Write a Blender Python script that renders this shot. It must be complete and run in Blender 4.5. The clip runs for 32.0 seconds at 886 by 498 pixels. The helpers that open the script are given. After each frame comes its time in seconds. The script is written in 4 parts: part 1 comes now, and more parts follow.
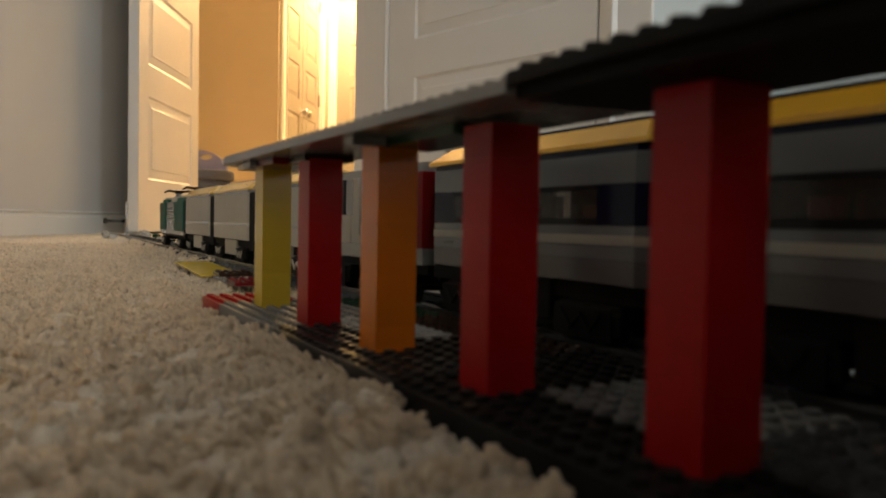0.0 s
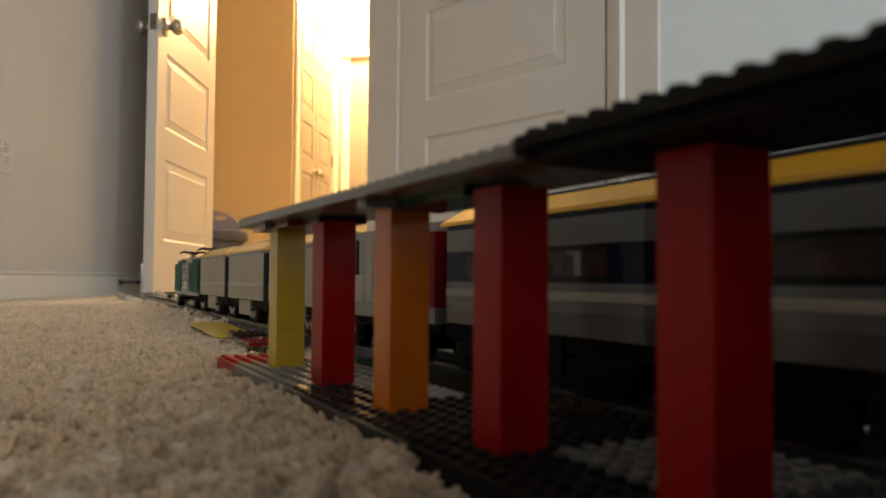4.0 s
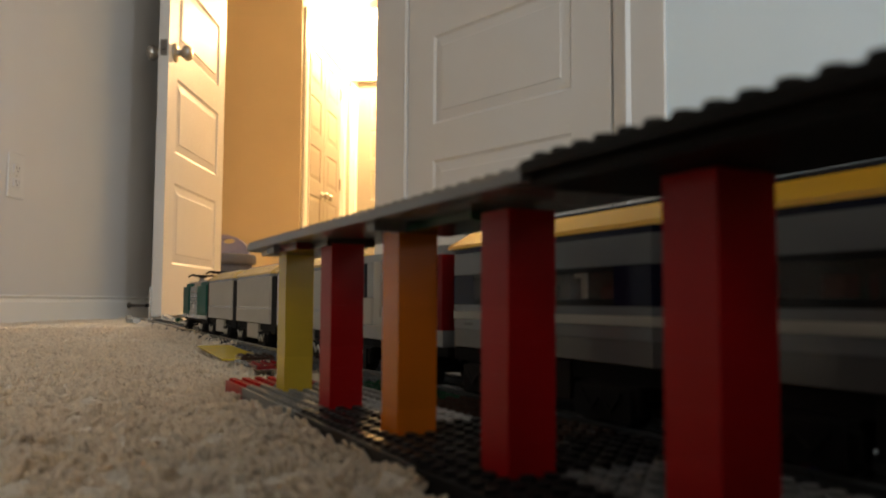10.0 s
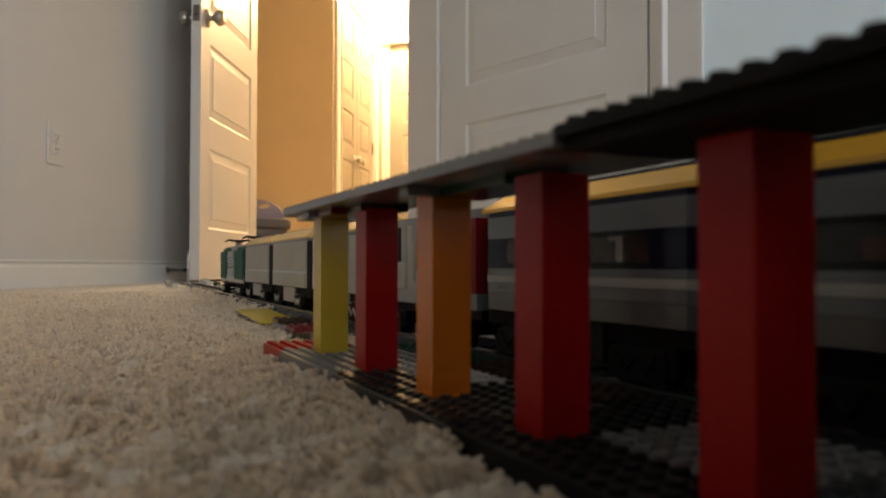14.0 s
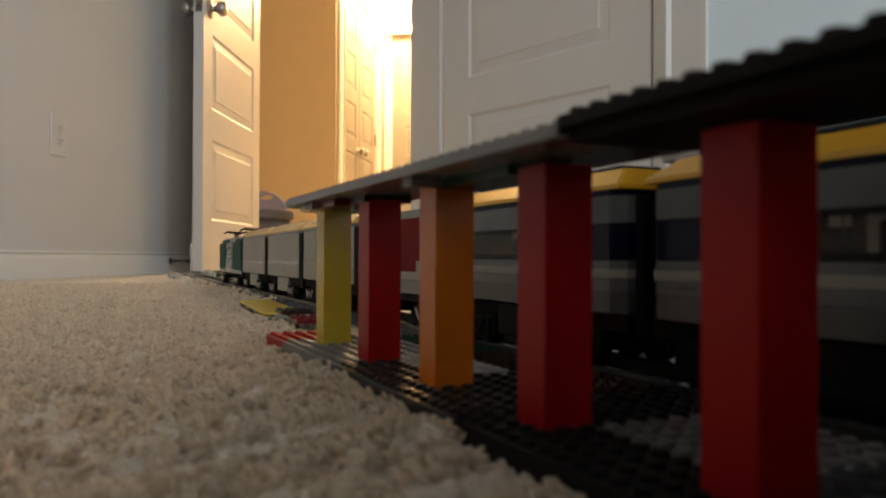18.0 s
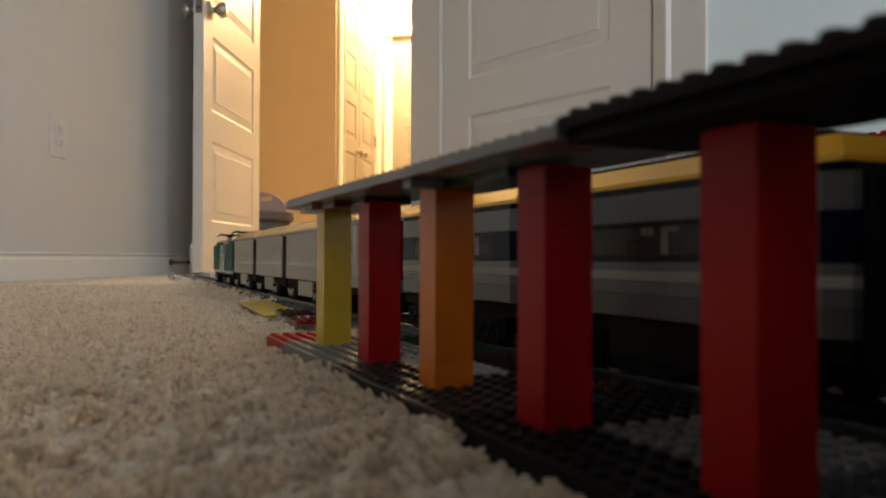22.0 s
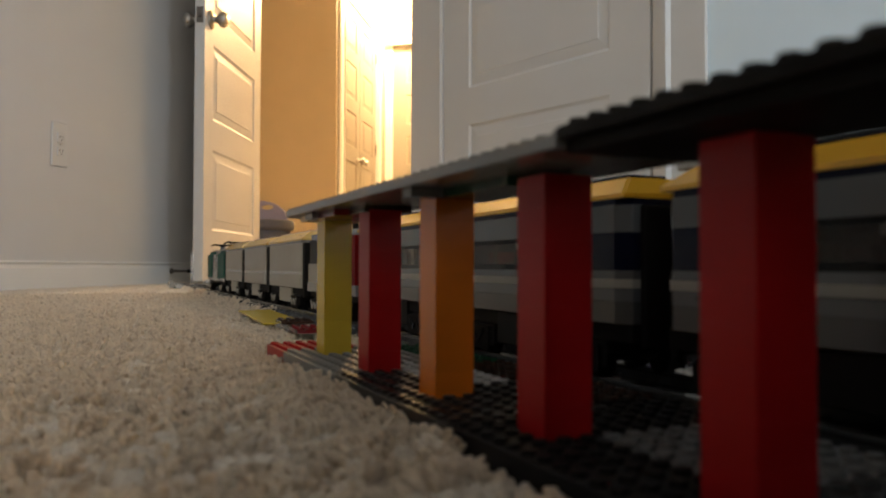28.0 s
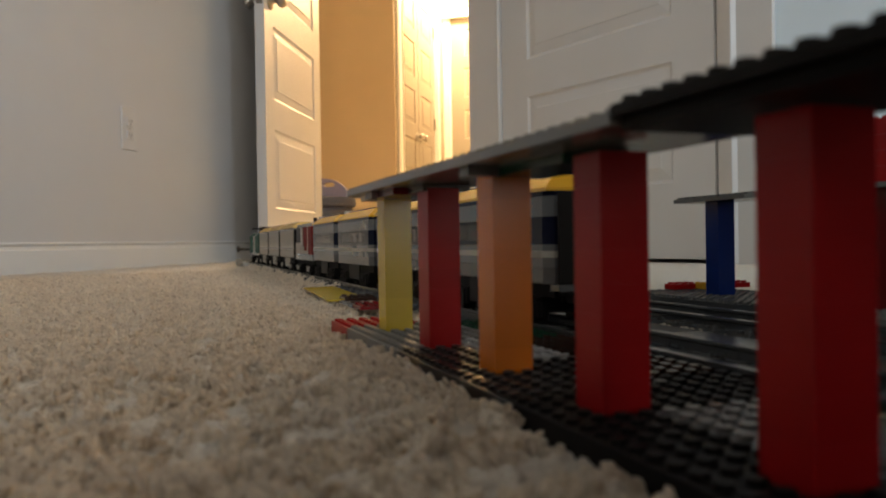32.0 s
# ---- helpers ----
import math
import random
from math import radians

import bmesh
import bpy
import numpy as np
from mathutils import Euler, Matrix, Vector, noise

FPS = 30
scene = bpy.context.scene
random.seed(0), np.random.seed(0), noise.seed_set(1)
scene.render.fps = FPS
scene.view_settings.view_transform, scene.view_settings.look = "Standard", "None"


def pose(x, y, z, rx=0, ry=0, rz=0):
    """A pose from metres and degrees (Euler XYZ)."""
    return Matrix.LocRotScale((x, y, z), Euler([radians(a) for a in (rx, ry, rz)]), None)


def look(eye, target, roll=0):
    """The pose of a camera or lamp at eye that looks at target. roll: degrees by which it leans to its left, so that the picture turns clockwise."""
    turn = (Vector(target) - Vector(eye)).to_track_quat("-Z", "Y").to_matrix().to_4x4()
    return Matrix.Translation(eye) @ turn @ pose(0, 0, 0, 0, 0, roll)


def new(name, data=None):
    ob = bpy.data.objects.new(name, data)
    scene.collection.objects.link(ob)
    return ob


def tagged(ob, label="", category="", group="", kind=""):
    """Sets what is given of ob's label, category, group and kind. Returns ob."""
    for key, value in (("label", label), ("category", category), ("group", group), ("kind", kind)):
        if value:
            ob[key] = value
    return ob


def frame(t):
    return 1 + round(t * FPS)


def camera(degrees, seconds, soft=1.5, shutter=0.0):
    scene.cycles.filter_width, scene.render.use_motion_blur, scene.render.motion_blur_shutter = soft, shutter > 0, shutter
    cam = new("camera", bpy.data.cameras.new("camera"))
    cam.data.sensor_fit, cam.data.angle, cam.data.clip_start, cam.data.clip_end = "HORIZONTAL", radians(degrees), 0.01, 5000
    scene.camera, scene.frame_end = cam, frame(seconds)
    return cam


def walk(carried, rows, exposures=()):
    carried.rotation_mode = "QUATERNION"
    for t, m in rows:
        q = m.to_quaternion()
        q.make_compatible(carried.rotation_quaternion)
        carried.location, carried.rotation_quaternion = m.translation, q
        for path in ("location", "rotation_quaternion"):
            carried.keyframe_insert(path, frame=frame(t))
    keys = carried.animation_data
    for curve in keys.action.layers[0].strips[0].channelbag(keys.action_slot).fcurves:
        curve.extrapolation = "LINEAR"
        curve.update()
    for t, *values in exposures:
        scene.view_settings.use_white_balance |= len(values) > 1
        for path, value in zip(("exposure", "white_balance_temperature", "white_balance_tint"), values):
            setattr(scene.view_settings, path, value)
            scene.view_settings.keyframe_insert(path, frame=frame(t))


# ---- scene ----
# A toy-brick railway on a bedroom carpet. +Y runs along the track, 8 mm stud pitch.
cam = camera(58.0, 32.0, soft=1.8, shutter=0.4)
walk(cam, [
    (0, look((0.0034, 0.0067, 0.0619), (0.9312, 1.7772, -0.0048), 1.03)),
    (0.5, look((0.0030, 0.0047, 0.0622), (0.9195, 1.7817, 0.0118), 0.68)),
    (1, look((0.0024, 0.0040, 0.0625), (0.9176, 1.7824, 0.0648), 0.56)),
    (1.5, look((0.0025, 0.0040, 0.0625), (0.9159, 1.7828, 0.1020), 0.46)),
    (2, look((0.0023, 0.0035, 0.0626), (0.9116, 1.7842, 0.1133), 0.45)),
    (2.5, look((0.0018, 0.0028, 0.0625), (0.9060, 1.7858, 0.1211), 0.48)),
    (3, look((0.0016, 0.0024, 0.0626), (0.9029, 1.7866, 0.1252), 0.43)),
    (3.5, look((0.0016, 0.0027, 0.0628), (0.9012, 1.7876, 0.1308), 0.43)),
    (5.5, look((0.0012, 0.0016, 0.0628), (0.8935, 1.7883, 0.1708), 0.33)),
    (6, look((0.0010, 0.0015, 0.0627), (0.8921, 1.7883, 0.1777), 0.38)),
    (6.5, look((0.0010, 0.0013, 0.0626), (0.8913, 1.7882, 0.1819), 0.38)),
    (7, look((0.0010, 0.0011, 0.0626), (0.8902, 1.7883, 0.1870), 0.34)),
    (7.5, look((0.0007, 0.0002, 0.0625), (0.8892, 1.7871, 0.1950), 0.34)),
    (8, look((0.0004, -0.0001, 0.0627), (0.8887, 1.7863, 0.2036), 0.31)),
    (8.5, look((0.0006, 0.0002, 0.0627), (0.8881, 1.7863, 0.2112), 0.32)),
    (9, look((0.0005, 0.0001, 0.0629), (0.8875, 1.7864, 0.2129), 0.27)),
    (9.5, look((0.0005, 0.0001, 0.0627), (0.8853, 1.7877, 0.2091), 0.32)),
    (10, look((0.0007, 0.0009, 0.0628), (0.8801, 1.7922, 0.1965), 0.34)),
    (10.5, look((-0.0000, 0.0001, 0.0627), (0.8707, 1.7969, 0.1792), 0.39)),
    (11, look((0.0002, 0.0000, 0.0630), (0.8603, 1.8030, 0.1598), 0.30)),
    (11.5, look((0.0002, 0.0005, 0.0627), (0.8500, 1.8090, 0.1463), 0.33)),
    (12, look((0.0001, -0.0000, 0.0628), (0.8388, 1.8141, 0.1358), 0.29)),
    (12.5, look((-0.0003, -0.0004, 0.0630), (0.8290, 1.8184, 0.1267), 0.25)),
    (13, look((-0.0000, -0.0000, 0.0630), (0.8200, 1.8233, 0.1195), 0.19)),
    (13.5, look((-0.0001, -0.0005, 0.0632), (0.8120, 1.8265, 0.1124), 0.15)),
    (14, look((0.0001, -0.0001, 0.0631), (0.8059, 1.8299, 0.1048), 0.09)),
    (14.5, look((-0.0001, -0.0002, 0.0632), (0.8019, 1.8316, 0.0979), 0.15)),
    (16.5, look((-0.0001, 0.0002, 0.0629), (0.7996, 1.8333, 0.0811), 0.22)),
    (17, look((0.0001, -0.0000, 0.0630), (0.7992, 1.8333, 0.0798), 0.10)),
    (17.5, look((0.0001, -0.0002, 0.0630), (0.7996, 1.8330, 0.0808), 0.16)),
    (18, look((-0.0002, -0.0004, 0.0629), (0.7999, 1.8324, 0.0836), 0.19)),
    (18.5, look((-0.0003, -0.0005, 0.0631), (0.7998, 1.8323, 0.0850), 0.14)),
    (19, look((0.0001, -0.0005, 0.0632), (0.7994, 1.8327, 0.0850), 0.00)),
    (19.5, look((-0.0001, -0.0006, 0.0632), (0.7995, 1.8325, 0.0858), 0.09)),
    (20, look((-0.0002, -0.0007, 0.0630), (0.7996, 1.8323, 0.0862), 0.13)),
    (20.5, look((-0.0002, -0.0006, 0.0631), (0.7996, 1.8324, 0.0862), 0.13)),
    (21, look((-0.0002, -0.0008, 0.0630), (0.7995, 1.8322, 0.0861), 0.12)),
    (21.5, look((-0.0001, -0.0005, 0.0631), (0.7996, 1.8325, 0.0862), 0.14)),
    (22, look((-0.0002, -0.0006, 0.0630), (0.7996, 1.8324, 0.0863), 0.14)),
    (22.5, look((-0.0001, -0.0005, 0.0632), (0.7997, 1.8325, 0.0868), 0.11)),
    (23, look((-0.0000, -0.0004, 0.0630), (0.7997, 1.8325, 0.0888), 0.12)),
    (23.5, look((-0.0003, -0.0009, 0.0631), (0.7995, 1.8320, 0.0902), 0.08)),
    (24, look((-0.0000, -0.0005, 0.0631), (0.7995, 1.8326, 0.0920), 0.10)),
    (24.5, look((-0.0002, -0.0007, 0.0630), (0.7995, 1.8322, 0.0939), 0.12)),
    (25, look((-0.0002, -0.0007, 0.0631), (0.7993, 1.8322, 0.0955), 0.12)),
    (25.5, look((-0.0003, -0.0008, 0.0631), (0.7991, 1.8321, 0.0981), 0.06)),
    (27.5, look((-0.0003, -0.0011, 0.0632), (0.7980, 1.8321, 0.1070), 0.05)),
    (28, look((-0.0004, -0.0012, 0.0630), (0.7984, 1.8318, 0.1080), 0.13)),
    (28.5, look((-0.0004, -0.0013, 0.0632), (0.7980, 1.8319, 0.1072), 0.09)),
    (29, look((-0.0004, -0.0012, 0.0631), (0.7982, 1.8319, 0.1052), 0.10)),
    (29.5, look((-0.0004, -0.0013, 0.0631), (0.7974, 1.8322, 0.1037), 0.13)),
    (30, look((-0.0003, -0.0010, 0.0630), (0.7888, 1.8364, 0.0985), -0.03)),
    (30.5, look((-0.0003, -0.0015, 0.0631), (0.7707, 1.8437, 0.0905), -0.12)),
    (31, look((-0.0002, -0.0042, 0.0641), (0.7379, 1.8545, 0.0779), -0.43)),
    (31.5, look((-0.0005, -0.0038, 0.0642), (0.7015, 1.8689, 0.0623), -0.63)),
    (32, look((-0.0005, -0.0052, 0.0646), (0.6554, 1.8841, 0.0450), -0.90)),
], exposures=[(0, 0.12, 7050, 10), (2, 0.10, 7050, 10), (6, 0.08, 7000, 10), (11, 0.05, 6650, 10), (14, 0.02, 6480, 10), (25, 0.03, 6450, 10), (29, 0.03, 6400, 10), (32, 0.03, 6400, 10)])
cam.data.dof.use_dof = True
cam.data.dof.focus_distance = 0.8
cam.data.dof.aperture_fstop = 15.0

# ---- light ----
world = bpy.data.worlds.new("dusk")
scene.world = world
world.use_nodes = True
wn = world.node_tree
sky = wn.nodes.new("ShaderNodeTexSky")
sky.sky_type = "NISHITA"
sky.sun_disc = False
sky.sun_elevation = radians(4)
sky.sun_rotation = radians(120)
wn.links.new(sky.outputs[0], wn.nodes["Background"].inputs[0])
wn.nodes["Background"].inputs[1].default_value = 0.08


def lamp(name, kind, energy, colour, m, size=0.1, size_y=0.0):
    d = bpy.data.lights.new(name, kind)
    d.energy, d.color = energy, colour
    if kind == "AREA":
        d.shape, d.size, d.size_y = "RECTANGLE", size, size_y or size
    else:
        d.shadow_soft_size = size
    ob = new(name, d)
    ob.matrix_world = m
    return ob


# dusk from an added lamp and a narrow window behind the camera, and the ceiling lamp of the hall
FILL_S = Vector((0.10, -1.37, 1.05))
WIN_C = Vector((1.60, -1.37, 1.55))
HALL_LAMP = Vector((2.47, 6.10, 2.36))
# unseen wide lamp, added to light walls, carpet and pillar fronts from behind
lamp("rear_light", "AREA", 28.0, (1.0, 0.95, 0.89), look(FILL_S, FILL_S + Vector((0, 1, 0))), 1.6, 1.95)
lamp("rear_light", "AREA", 19.0, (0.76, 0.88, 1.0), look(WIN_C, WIN_C + Vector((0, 1, 0))), 0.46, 1.3)
lamp("hall_lamp_light", "POINT", 385.0, (1.0, 0.64, 0.31), pose(*HALL_LAMP), 0.10)


# ---- materials ----
def material(name, colour, rough=0.5, metal=0.0, scale=40.0, vary=0.12, bump=0.0, bump_scale=200.0, coat=0.0,
             trans=0.0, spec=0.5, rand=0.0):
    m = bpy.data.materials.new(name)
    m.use_nodes = True
    n, l = m.node_tree.nodes, m.node_tree.links
    b = n["Principled BSDF"]
    b.inputs["Roughness"].default_value = rough
    b.inputs["Metallic"].default_value = metal
    b.inputs["Coat Weight"].default_value = coat
    b.inputs["Transmission Weight"].default_value = trans
    b.inputs["Specular IOR Level"].default_value = spec
    co = n.new("ShaderNodeTexCoord")
    no = n.new("ShaderNodeTexNoise")
    no.inputs["Scale"].default_value = scale
    no.inputs["Detail"].default_value = 5
    l.new(co.outputs["Object"], no.inputs["Vector"])
    mix = n.new("ShaderNodeMix")
    mix.data_type = "RGBA"
    c = Vector(colour[:3])
    mix.inputs["A"].default_value = (*(c * (1 - vary)), 1)
    mix.inputs["B"].default_value = (*[min(1, k * (1 + vary)) for k in c], 1)
    l.new(no.outputs["Fac"], mix.inputs["Factor"])
    out = mix.outputs["Result"]
    if rand:
        info = n.new("ShaderNodeObjectInfo")
        hsv = n.new("ShaderNodeHueSaturation")
        mr = n.new("ShaderNodeMapRange")
        mr.inputs["To Min"].default_value, mr.inputs["To Max"].default_value = 1 - rand, 1 + rand
        l.new(info.outputs["Random"], mr.inputs["Value"])
        l.new(mr.outputs["Result"], hsv.inputs["Value"])
        l.new(out, hsv.inputs["Color"])
        out = hsv.outputs["Color"]
    l.new(out, b.inputs["Base Color"])
    rr = n.new("ShaderNodeMapRange")
    rr.inputs["To Min"].default_value, rr.inputs["To Max"].default_value = max(0.02, rough - 0.08), min(1, rough + 0.08)
    n2 = n.new("ShaderNodeTexNoise")
    n2.inputs["Scale"].default_value = scale * 0.37
    n2.inputs["Detail"].default_value = 3
    l.new(co.outputs["Object"], n2.inputs["Vector"])
    l.new(n2.outputs["Fac"], rr.inputs["Value"])
    l.new(rr.outputs["Result"], b.inputs["Roughness"])
    if bump:
        bu = n.new("ShaderNodeBump")
        bu.inputs["Strength"].default_value = bump
        bu.inputs["Distance"].default_value = 0.001
        n3 = n.new("ShaderNodeTexNoise")
        n3.inputs["Scale"].default_value = bump_scale
        n3.inputs["Detail"].default_value = 4
        l.new(co.outputs["Object"], n3.inputs["Vector"])
        l.new(n3.outputs["Fac"], bu.inputs["Height"])
        l.new(bu.outputs["Normal"], b.inputs["Normal"])
    return m


def abs_plastic(name, colour, rough=0.22, rand=0.05):
    return material(name, colour, rough, scale=60, vary=0.06, bump=0.03, bump_scale=90, rand=rand, spec=0.45)


RED = material("red_plastic", (0.37, 0.007, 0.009), 0.3, scale=60, vary=0.08, bump=0.04, bump_scale=90, rand=0.04, spec=0.15)
CARRED = material("car_red_plastic", (0.17, 0.006, 0.007), 0.5, scale=60, vary=0.06, spec=0.06)
DKRED = abs_plastic("dark_red_plastic", (0.15, 0.008, 0.010))
YELLOW = abs_plastic("yellow_plastic", (0.78, 0.42, 0.03))
LEMON = abs_plastic("lemon_plastic", (0.64, 0.46, 0.045))
ORANGE = abs_plastic("orange_plastic", (0.72, 0.19, 0.012))
BLACK = material("black_plastic", (0.016, 0.0148, 0.0145), 0.45, scale=60, vary=0.08, bump=0.03, bump_scale=90, spec=0.05)
DECKBLACK = material("glossy_black_plastic", (0.021, 0.019, 0.018), 0.3, scale=60, vary=0.1, bump=0.04, bump_scale=90, spec=0.3)
MATTEBLACK = material("matte_black_plastic", (0.013, 0.012, 0.012), 0.75, scale=60, vary=0.1, spec=0.08)
DKGREY = abs_plastic("dark_grey_plastic", (0.075, 0.08, 0.085))
DECKGREY = material("deck_grey_plastic", (0.205, 0.205, 0.195), 0.4, scale=60, vary=0.08, bump=0.04, bump_scale=90, spec=0.3)
MIDGREY = abs_plastic("mid_grey_plastic", (0.115, 0.12, 0.122))
PALEGREY = material("pale_grey_plastic", (0.365, 0.345, 0.305), 0.4, scale=60, vary=0.06, bump=0.03, bump_scale=90, spec=0.15)
COACHGREY = abs_plastic("coach_grey_plastic", (0.112, 0.120, 0.128))
SKIRTGREY = abs_plastic("skirt_grey_plastic", (0.082, 0.085, 0.090))
BANDGREY = abs_plastic("band_grey_plastic", (0.014, 0.0135, 0.014), 0.15)
# roof yellow of the front coaches, paled in colour for grazing reflection
YELLOWGLOSS = abs_plastic("yellow_with_painted_gloss", (0.62, 0.40, 0.11))
LTGREY = abs_plastic("light_grey_plastic", (0.20, 0.205, 0.205))
WHITE = abs_plastic("white_plastic", (0.46, 0.46, 0.45))
GLIMPSEWHITE = abs_plastic("glimpse_white", (0.80, 0.79, 0.75))
NAVY = material("navy_plastic", (0.006, 0.008, 0.022), 0.1, scale=60, vary=0.06, bump=0.02, bump_scale=90, spec=0.45)
BLUE = abs_plastic("blue_plastic", (0.008, 0.026, 0.15))
GREEN = abs_plastic("dark_green_plastic", (0.007, 0.045, 0.02))
TEAL = material("teal_plastic", (0.001, 0.075, 0.055), 0.5, scale=60, vary=0.06, spec=0.1)
DULLGREY = material("dull_grey_plastic", (0.040, 0.042, 0.044), 0.6, scale=60, vary=0.1, spec=0.2)
BROWN = abs_plastic("brown_plastic", (0.035, 0.016, 0.010))
TAN = abs_plastic("tan_plastic", (0.50, 0.40, 0.26))
SMOKE = material("smoked_glass", (0.52, 0.47, 0.42), 0.1, scale=20, vary=0.05, trans=0.95, spec=0.5)
for m in (SMOKE, NAVY, BANDGREY):
    m.node_tree.nodes["Principled BSDF"].inputs["IOR"].default_value = 1.2
PANE = material("dark_glass", (0.012, 0.012, 0.014), 0.35, scale=20, vary=0.1, spec=0.06)
# one hall paint in two tones: darkened near the lamp, lightened where light is weak
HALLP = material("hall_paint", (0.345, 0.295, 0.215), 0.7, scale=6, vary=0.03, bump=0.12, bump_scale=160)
HALLPALE = material("hall_paint_lightened", (0.50, 0.415, 0.285), 0.7, scale=6, vary=0.03, bump=0.12, bump_scale=160)
CLEAR = material("clear_plastic", (0.85, 0.88, 0.88), 0.08, scale=20, vary=0.02, trans=0.85)
STEEL = material("brushed_nickel", (0.42, 0.395, 0.36), 0.3, 1.0, 80, 0.08)
DARKSTEEL = material("aged_steel", (0.20, 0.18, 0.16), 0.4, 0.9, 80, 0.15)
# left wall: same paint as WALL, with the warm light worked into its colour
WALLWARMLIT = material("left_wall_warm_lit_paint", (0.60, 0.58, 0.556), 0.72, scale=6, vary=0.03, bump=0.12, bump_scale=160)
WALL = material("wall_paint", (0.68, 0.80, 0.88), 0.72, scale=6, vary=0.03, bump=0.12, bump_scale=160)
CEIL = material("ceiling_paint", (0.75, 0.74, 0.72), 0.85, scale=6, vary=0.03, bump=0.25, bump_scale=120)
TRIM = material("trim_paint", (0.76, 0.75, 0.72), 0.38, scale=9, vary=0.03, bump=0.05, bump_scale=90)
DOORP = material("door_paint", (0.58, 0.57, 0.55), 0.42, scale=9, vary=0.03, bump=0.08, bump_scale=140)
# white door paint, darkened in colour to offset the strong hall lamp
HALLDOORDIM = material("hall_door_paint_darkened", (0.25, 0.225, 0.18), 0.42, scale=9, vary=0.03, bump=0.08, bump_scale=140)
# dark tone of the added shading panels
SHADEDARK = material("shade_panel_dark", (0.045, 0.032, 0.024), 0.6, scale=14, vary=0.25, bump=0.1, bump_scale=60)
CREAM = material("cream_plastic", (0.60, 0.585, 0.56), 0.35, scale=30, vary=0.03)
LILAC = material("lilac_fabric", (0.26, 0.23, 0.33), 0.8, scale=60, vary=0.12, bump=0.3, bump_scale=400)
SLATE = material("slate_fabric", (0.085, 0.085, 0.11), 0.8, scale=60, vary=0.12, bump=0.3, bump_scale=400)
GLOW = bpy.data.materials.new("lamp_glass")
GLOW.use_nodes = True
gb = GLOW.node_tree.nodes["Principled BSDF"]
gb.inputs["Base Color"].default_value = (0.9, 0.85, 0.75, 1)
gb.inputs["Emission Color"].default_value = (1.0, 0.72, 0.36, 1)
gb.inputs["Emission Strength"].default_value = 9.0


def carpet_material(name, tuft):
    """Cut pile of cream yarn with darker flecks, fuzzy in the small; each tuft has its own tone."""
    m = material(name, (0.90, 0.79, 0.65), 0.95, scale=70, vary=0.14, bump=0.0, spec=0.1)
    n, l = m.node_tree.nodes, m.node_tree.links
    b = n["Principled BSDF"]
    b.inputs["Sheen Weight"].default_value = 0.2
    b.inputs["Sheen Roughness"].default_value = 0.5
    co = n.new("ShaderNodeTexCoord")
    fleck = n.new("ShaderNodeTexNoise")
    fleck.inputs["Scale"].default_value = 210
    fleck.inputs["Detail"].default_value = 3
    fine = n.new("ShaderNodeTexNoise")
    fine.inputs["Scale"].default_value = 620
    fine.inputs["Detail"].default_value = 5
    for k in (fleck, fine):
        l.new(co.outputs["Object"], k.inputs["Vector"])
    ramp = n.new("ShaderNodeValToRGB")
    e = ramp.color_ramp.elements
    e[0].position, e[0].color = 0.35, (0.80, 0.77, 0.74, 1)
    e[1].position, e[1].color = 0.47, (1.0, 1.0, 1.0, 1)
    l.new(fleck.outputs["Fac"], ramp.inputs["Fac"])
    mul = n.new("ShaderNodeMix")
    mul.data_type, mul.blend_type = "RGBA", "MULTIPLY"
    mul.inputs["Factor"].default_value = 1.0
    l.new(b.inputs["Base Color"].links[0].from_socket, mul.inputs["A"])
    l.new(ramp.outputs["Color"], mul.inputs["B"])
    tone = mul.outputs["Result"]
    if tuft:
        geo = n.new("ShaderNodeNewGeometry")
        mr = n.new("ShaderNodeMapRange")
        mr.inputs["To Min"].default_value, mr.inputs["To Max"].default_value = 0.94, 1.10
        l.new(geo.outputs["Random Per Island"], mr.inputs["Value"])
        hsv = n.new("ShaderNodeHueSaturation")
        l.new(mr.outputs["Result"], hsv.inputs["Value"])
        l.new(tone, hsv.inputs["Color"])
        tone = hsv.outputs["Color"]
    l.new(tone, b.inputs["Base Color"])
    add = n.new("ShaderNodeMath")
    add.operation = "ADD"
    l.new(fine.outputs["Fac"], add.inputs[0])
    l.new(fleck.outputs["Fac"], add.inputs[1])
    bu = n.new("ShaderNodeBump")
    bu.inputs["Strength"].default_value = 1.0
    bu.inputs["Distance"].default_value = 0.0012 if tuft else 0.0035
    l.new(add.outputs[0], bu.inputs["Height"])
    l.new(bu.outputs["Normal"], b.inputs["Normal"])
    if tuft:
        # loose yarn lets some light through
        tl = n.new("ShaderNodeBsdfTranslucent")
        l.new(tone, tl.inputs["Color"])
        mx = n.new("ShaderNodeMixShader")
        mx.inputs["Fac"].default_value = 0.52
        l.new(b.outputs[0], mx.inputs[1])
        l.new(tl.outputs[0], mx.inputs[2])
        l.new(mx.outputs[0], n["Material Output"].inputs["Surface"])
    return m


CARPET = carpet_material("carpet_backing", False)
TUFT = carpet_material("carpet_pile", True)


# ---- mesh helpers ----
def mesh_of(name, bm, mat, smooth=False):
    me = bpy.data.meshes.new(name)
    bm.normal_update()
    bm.to_mesh(me)
    bm.free()
    if mat:
        me.materials.append(mat)
    if smooth:
        for p in me.polygons:
            p.use_smooth = True
    return me


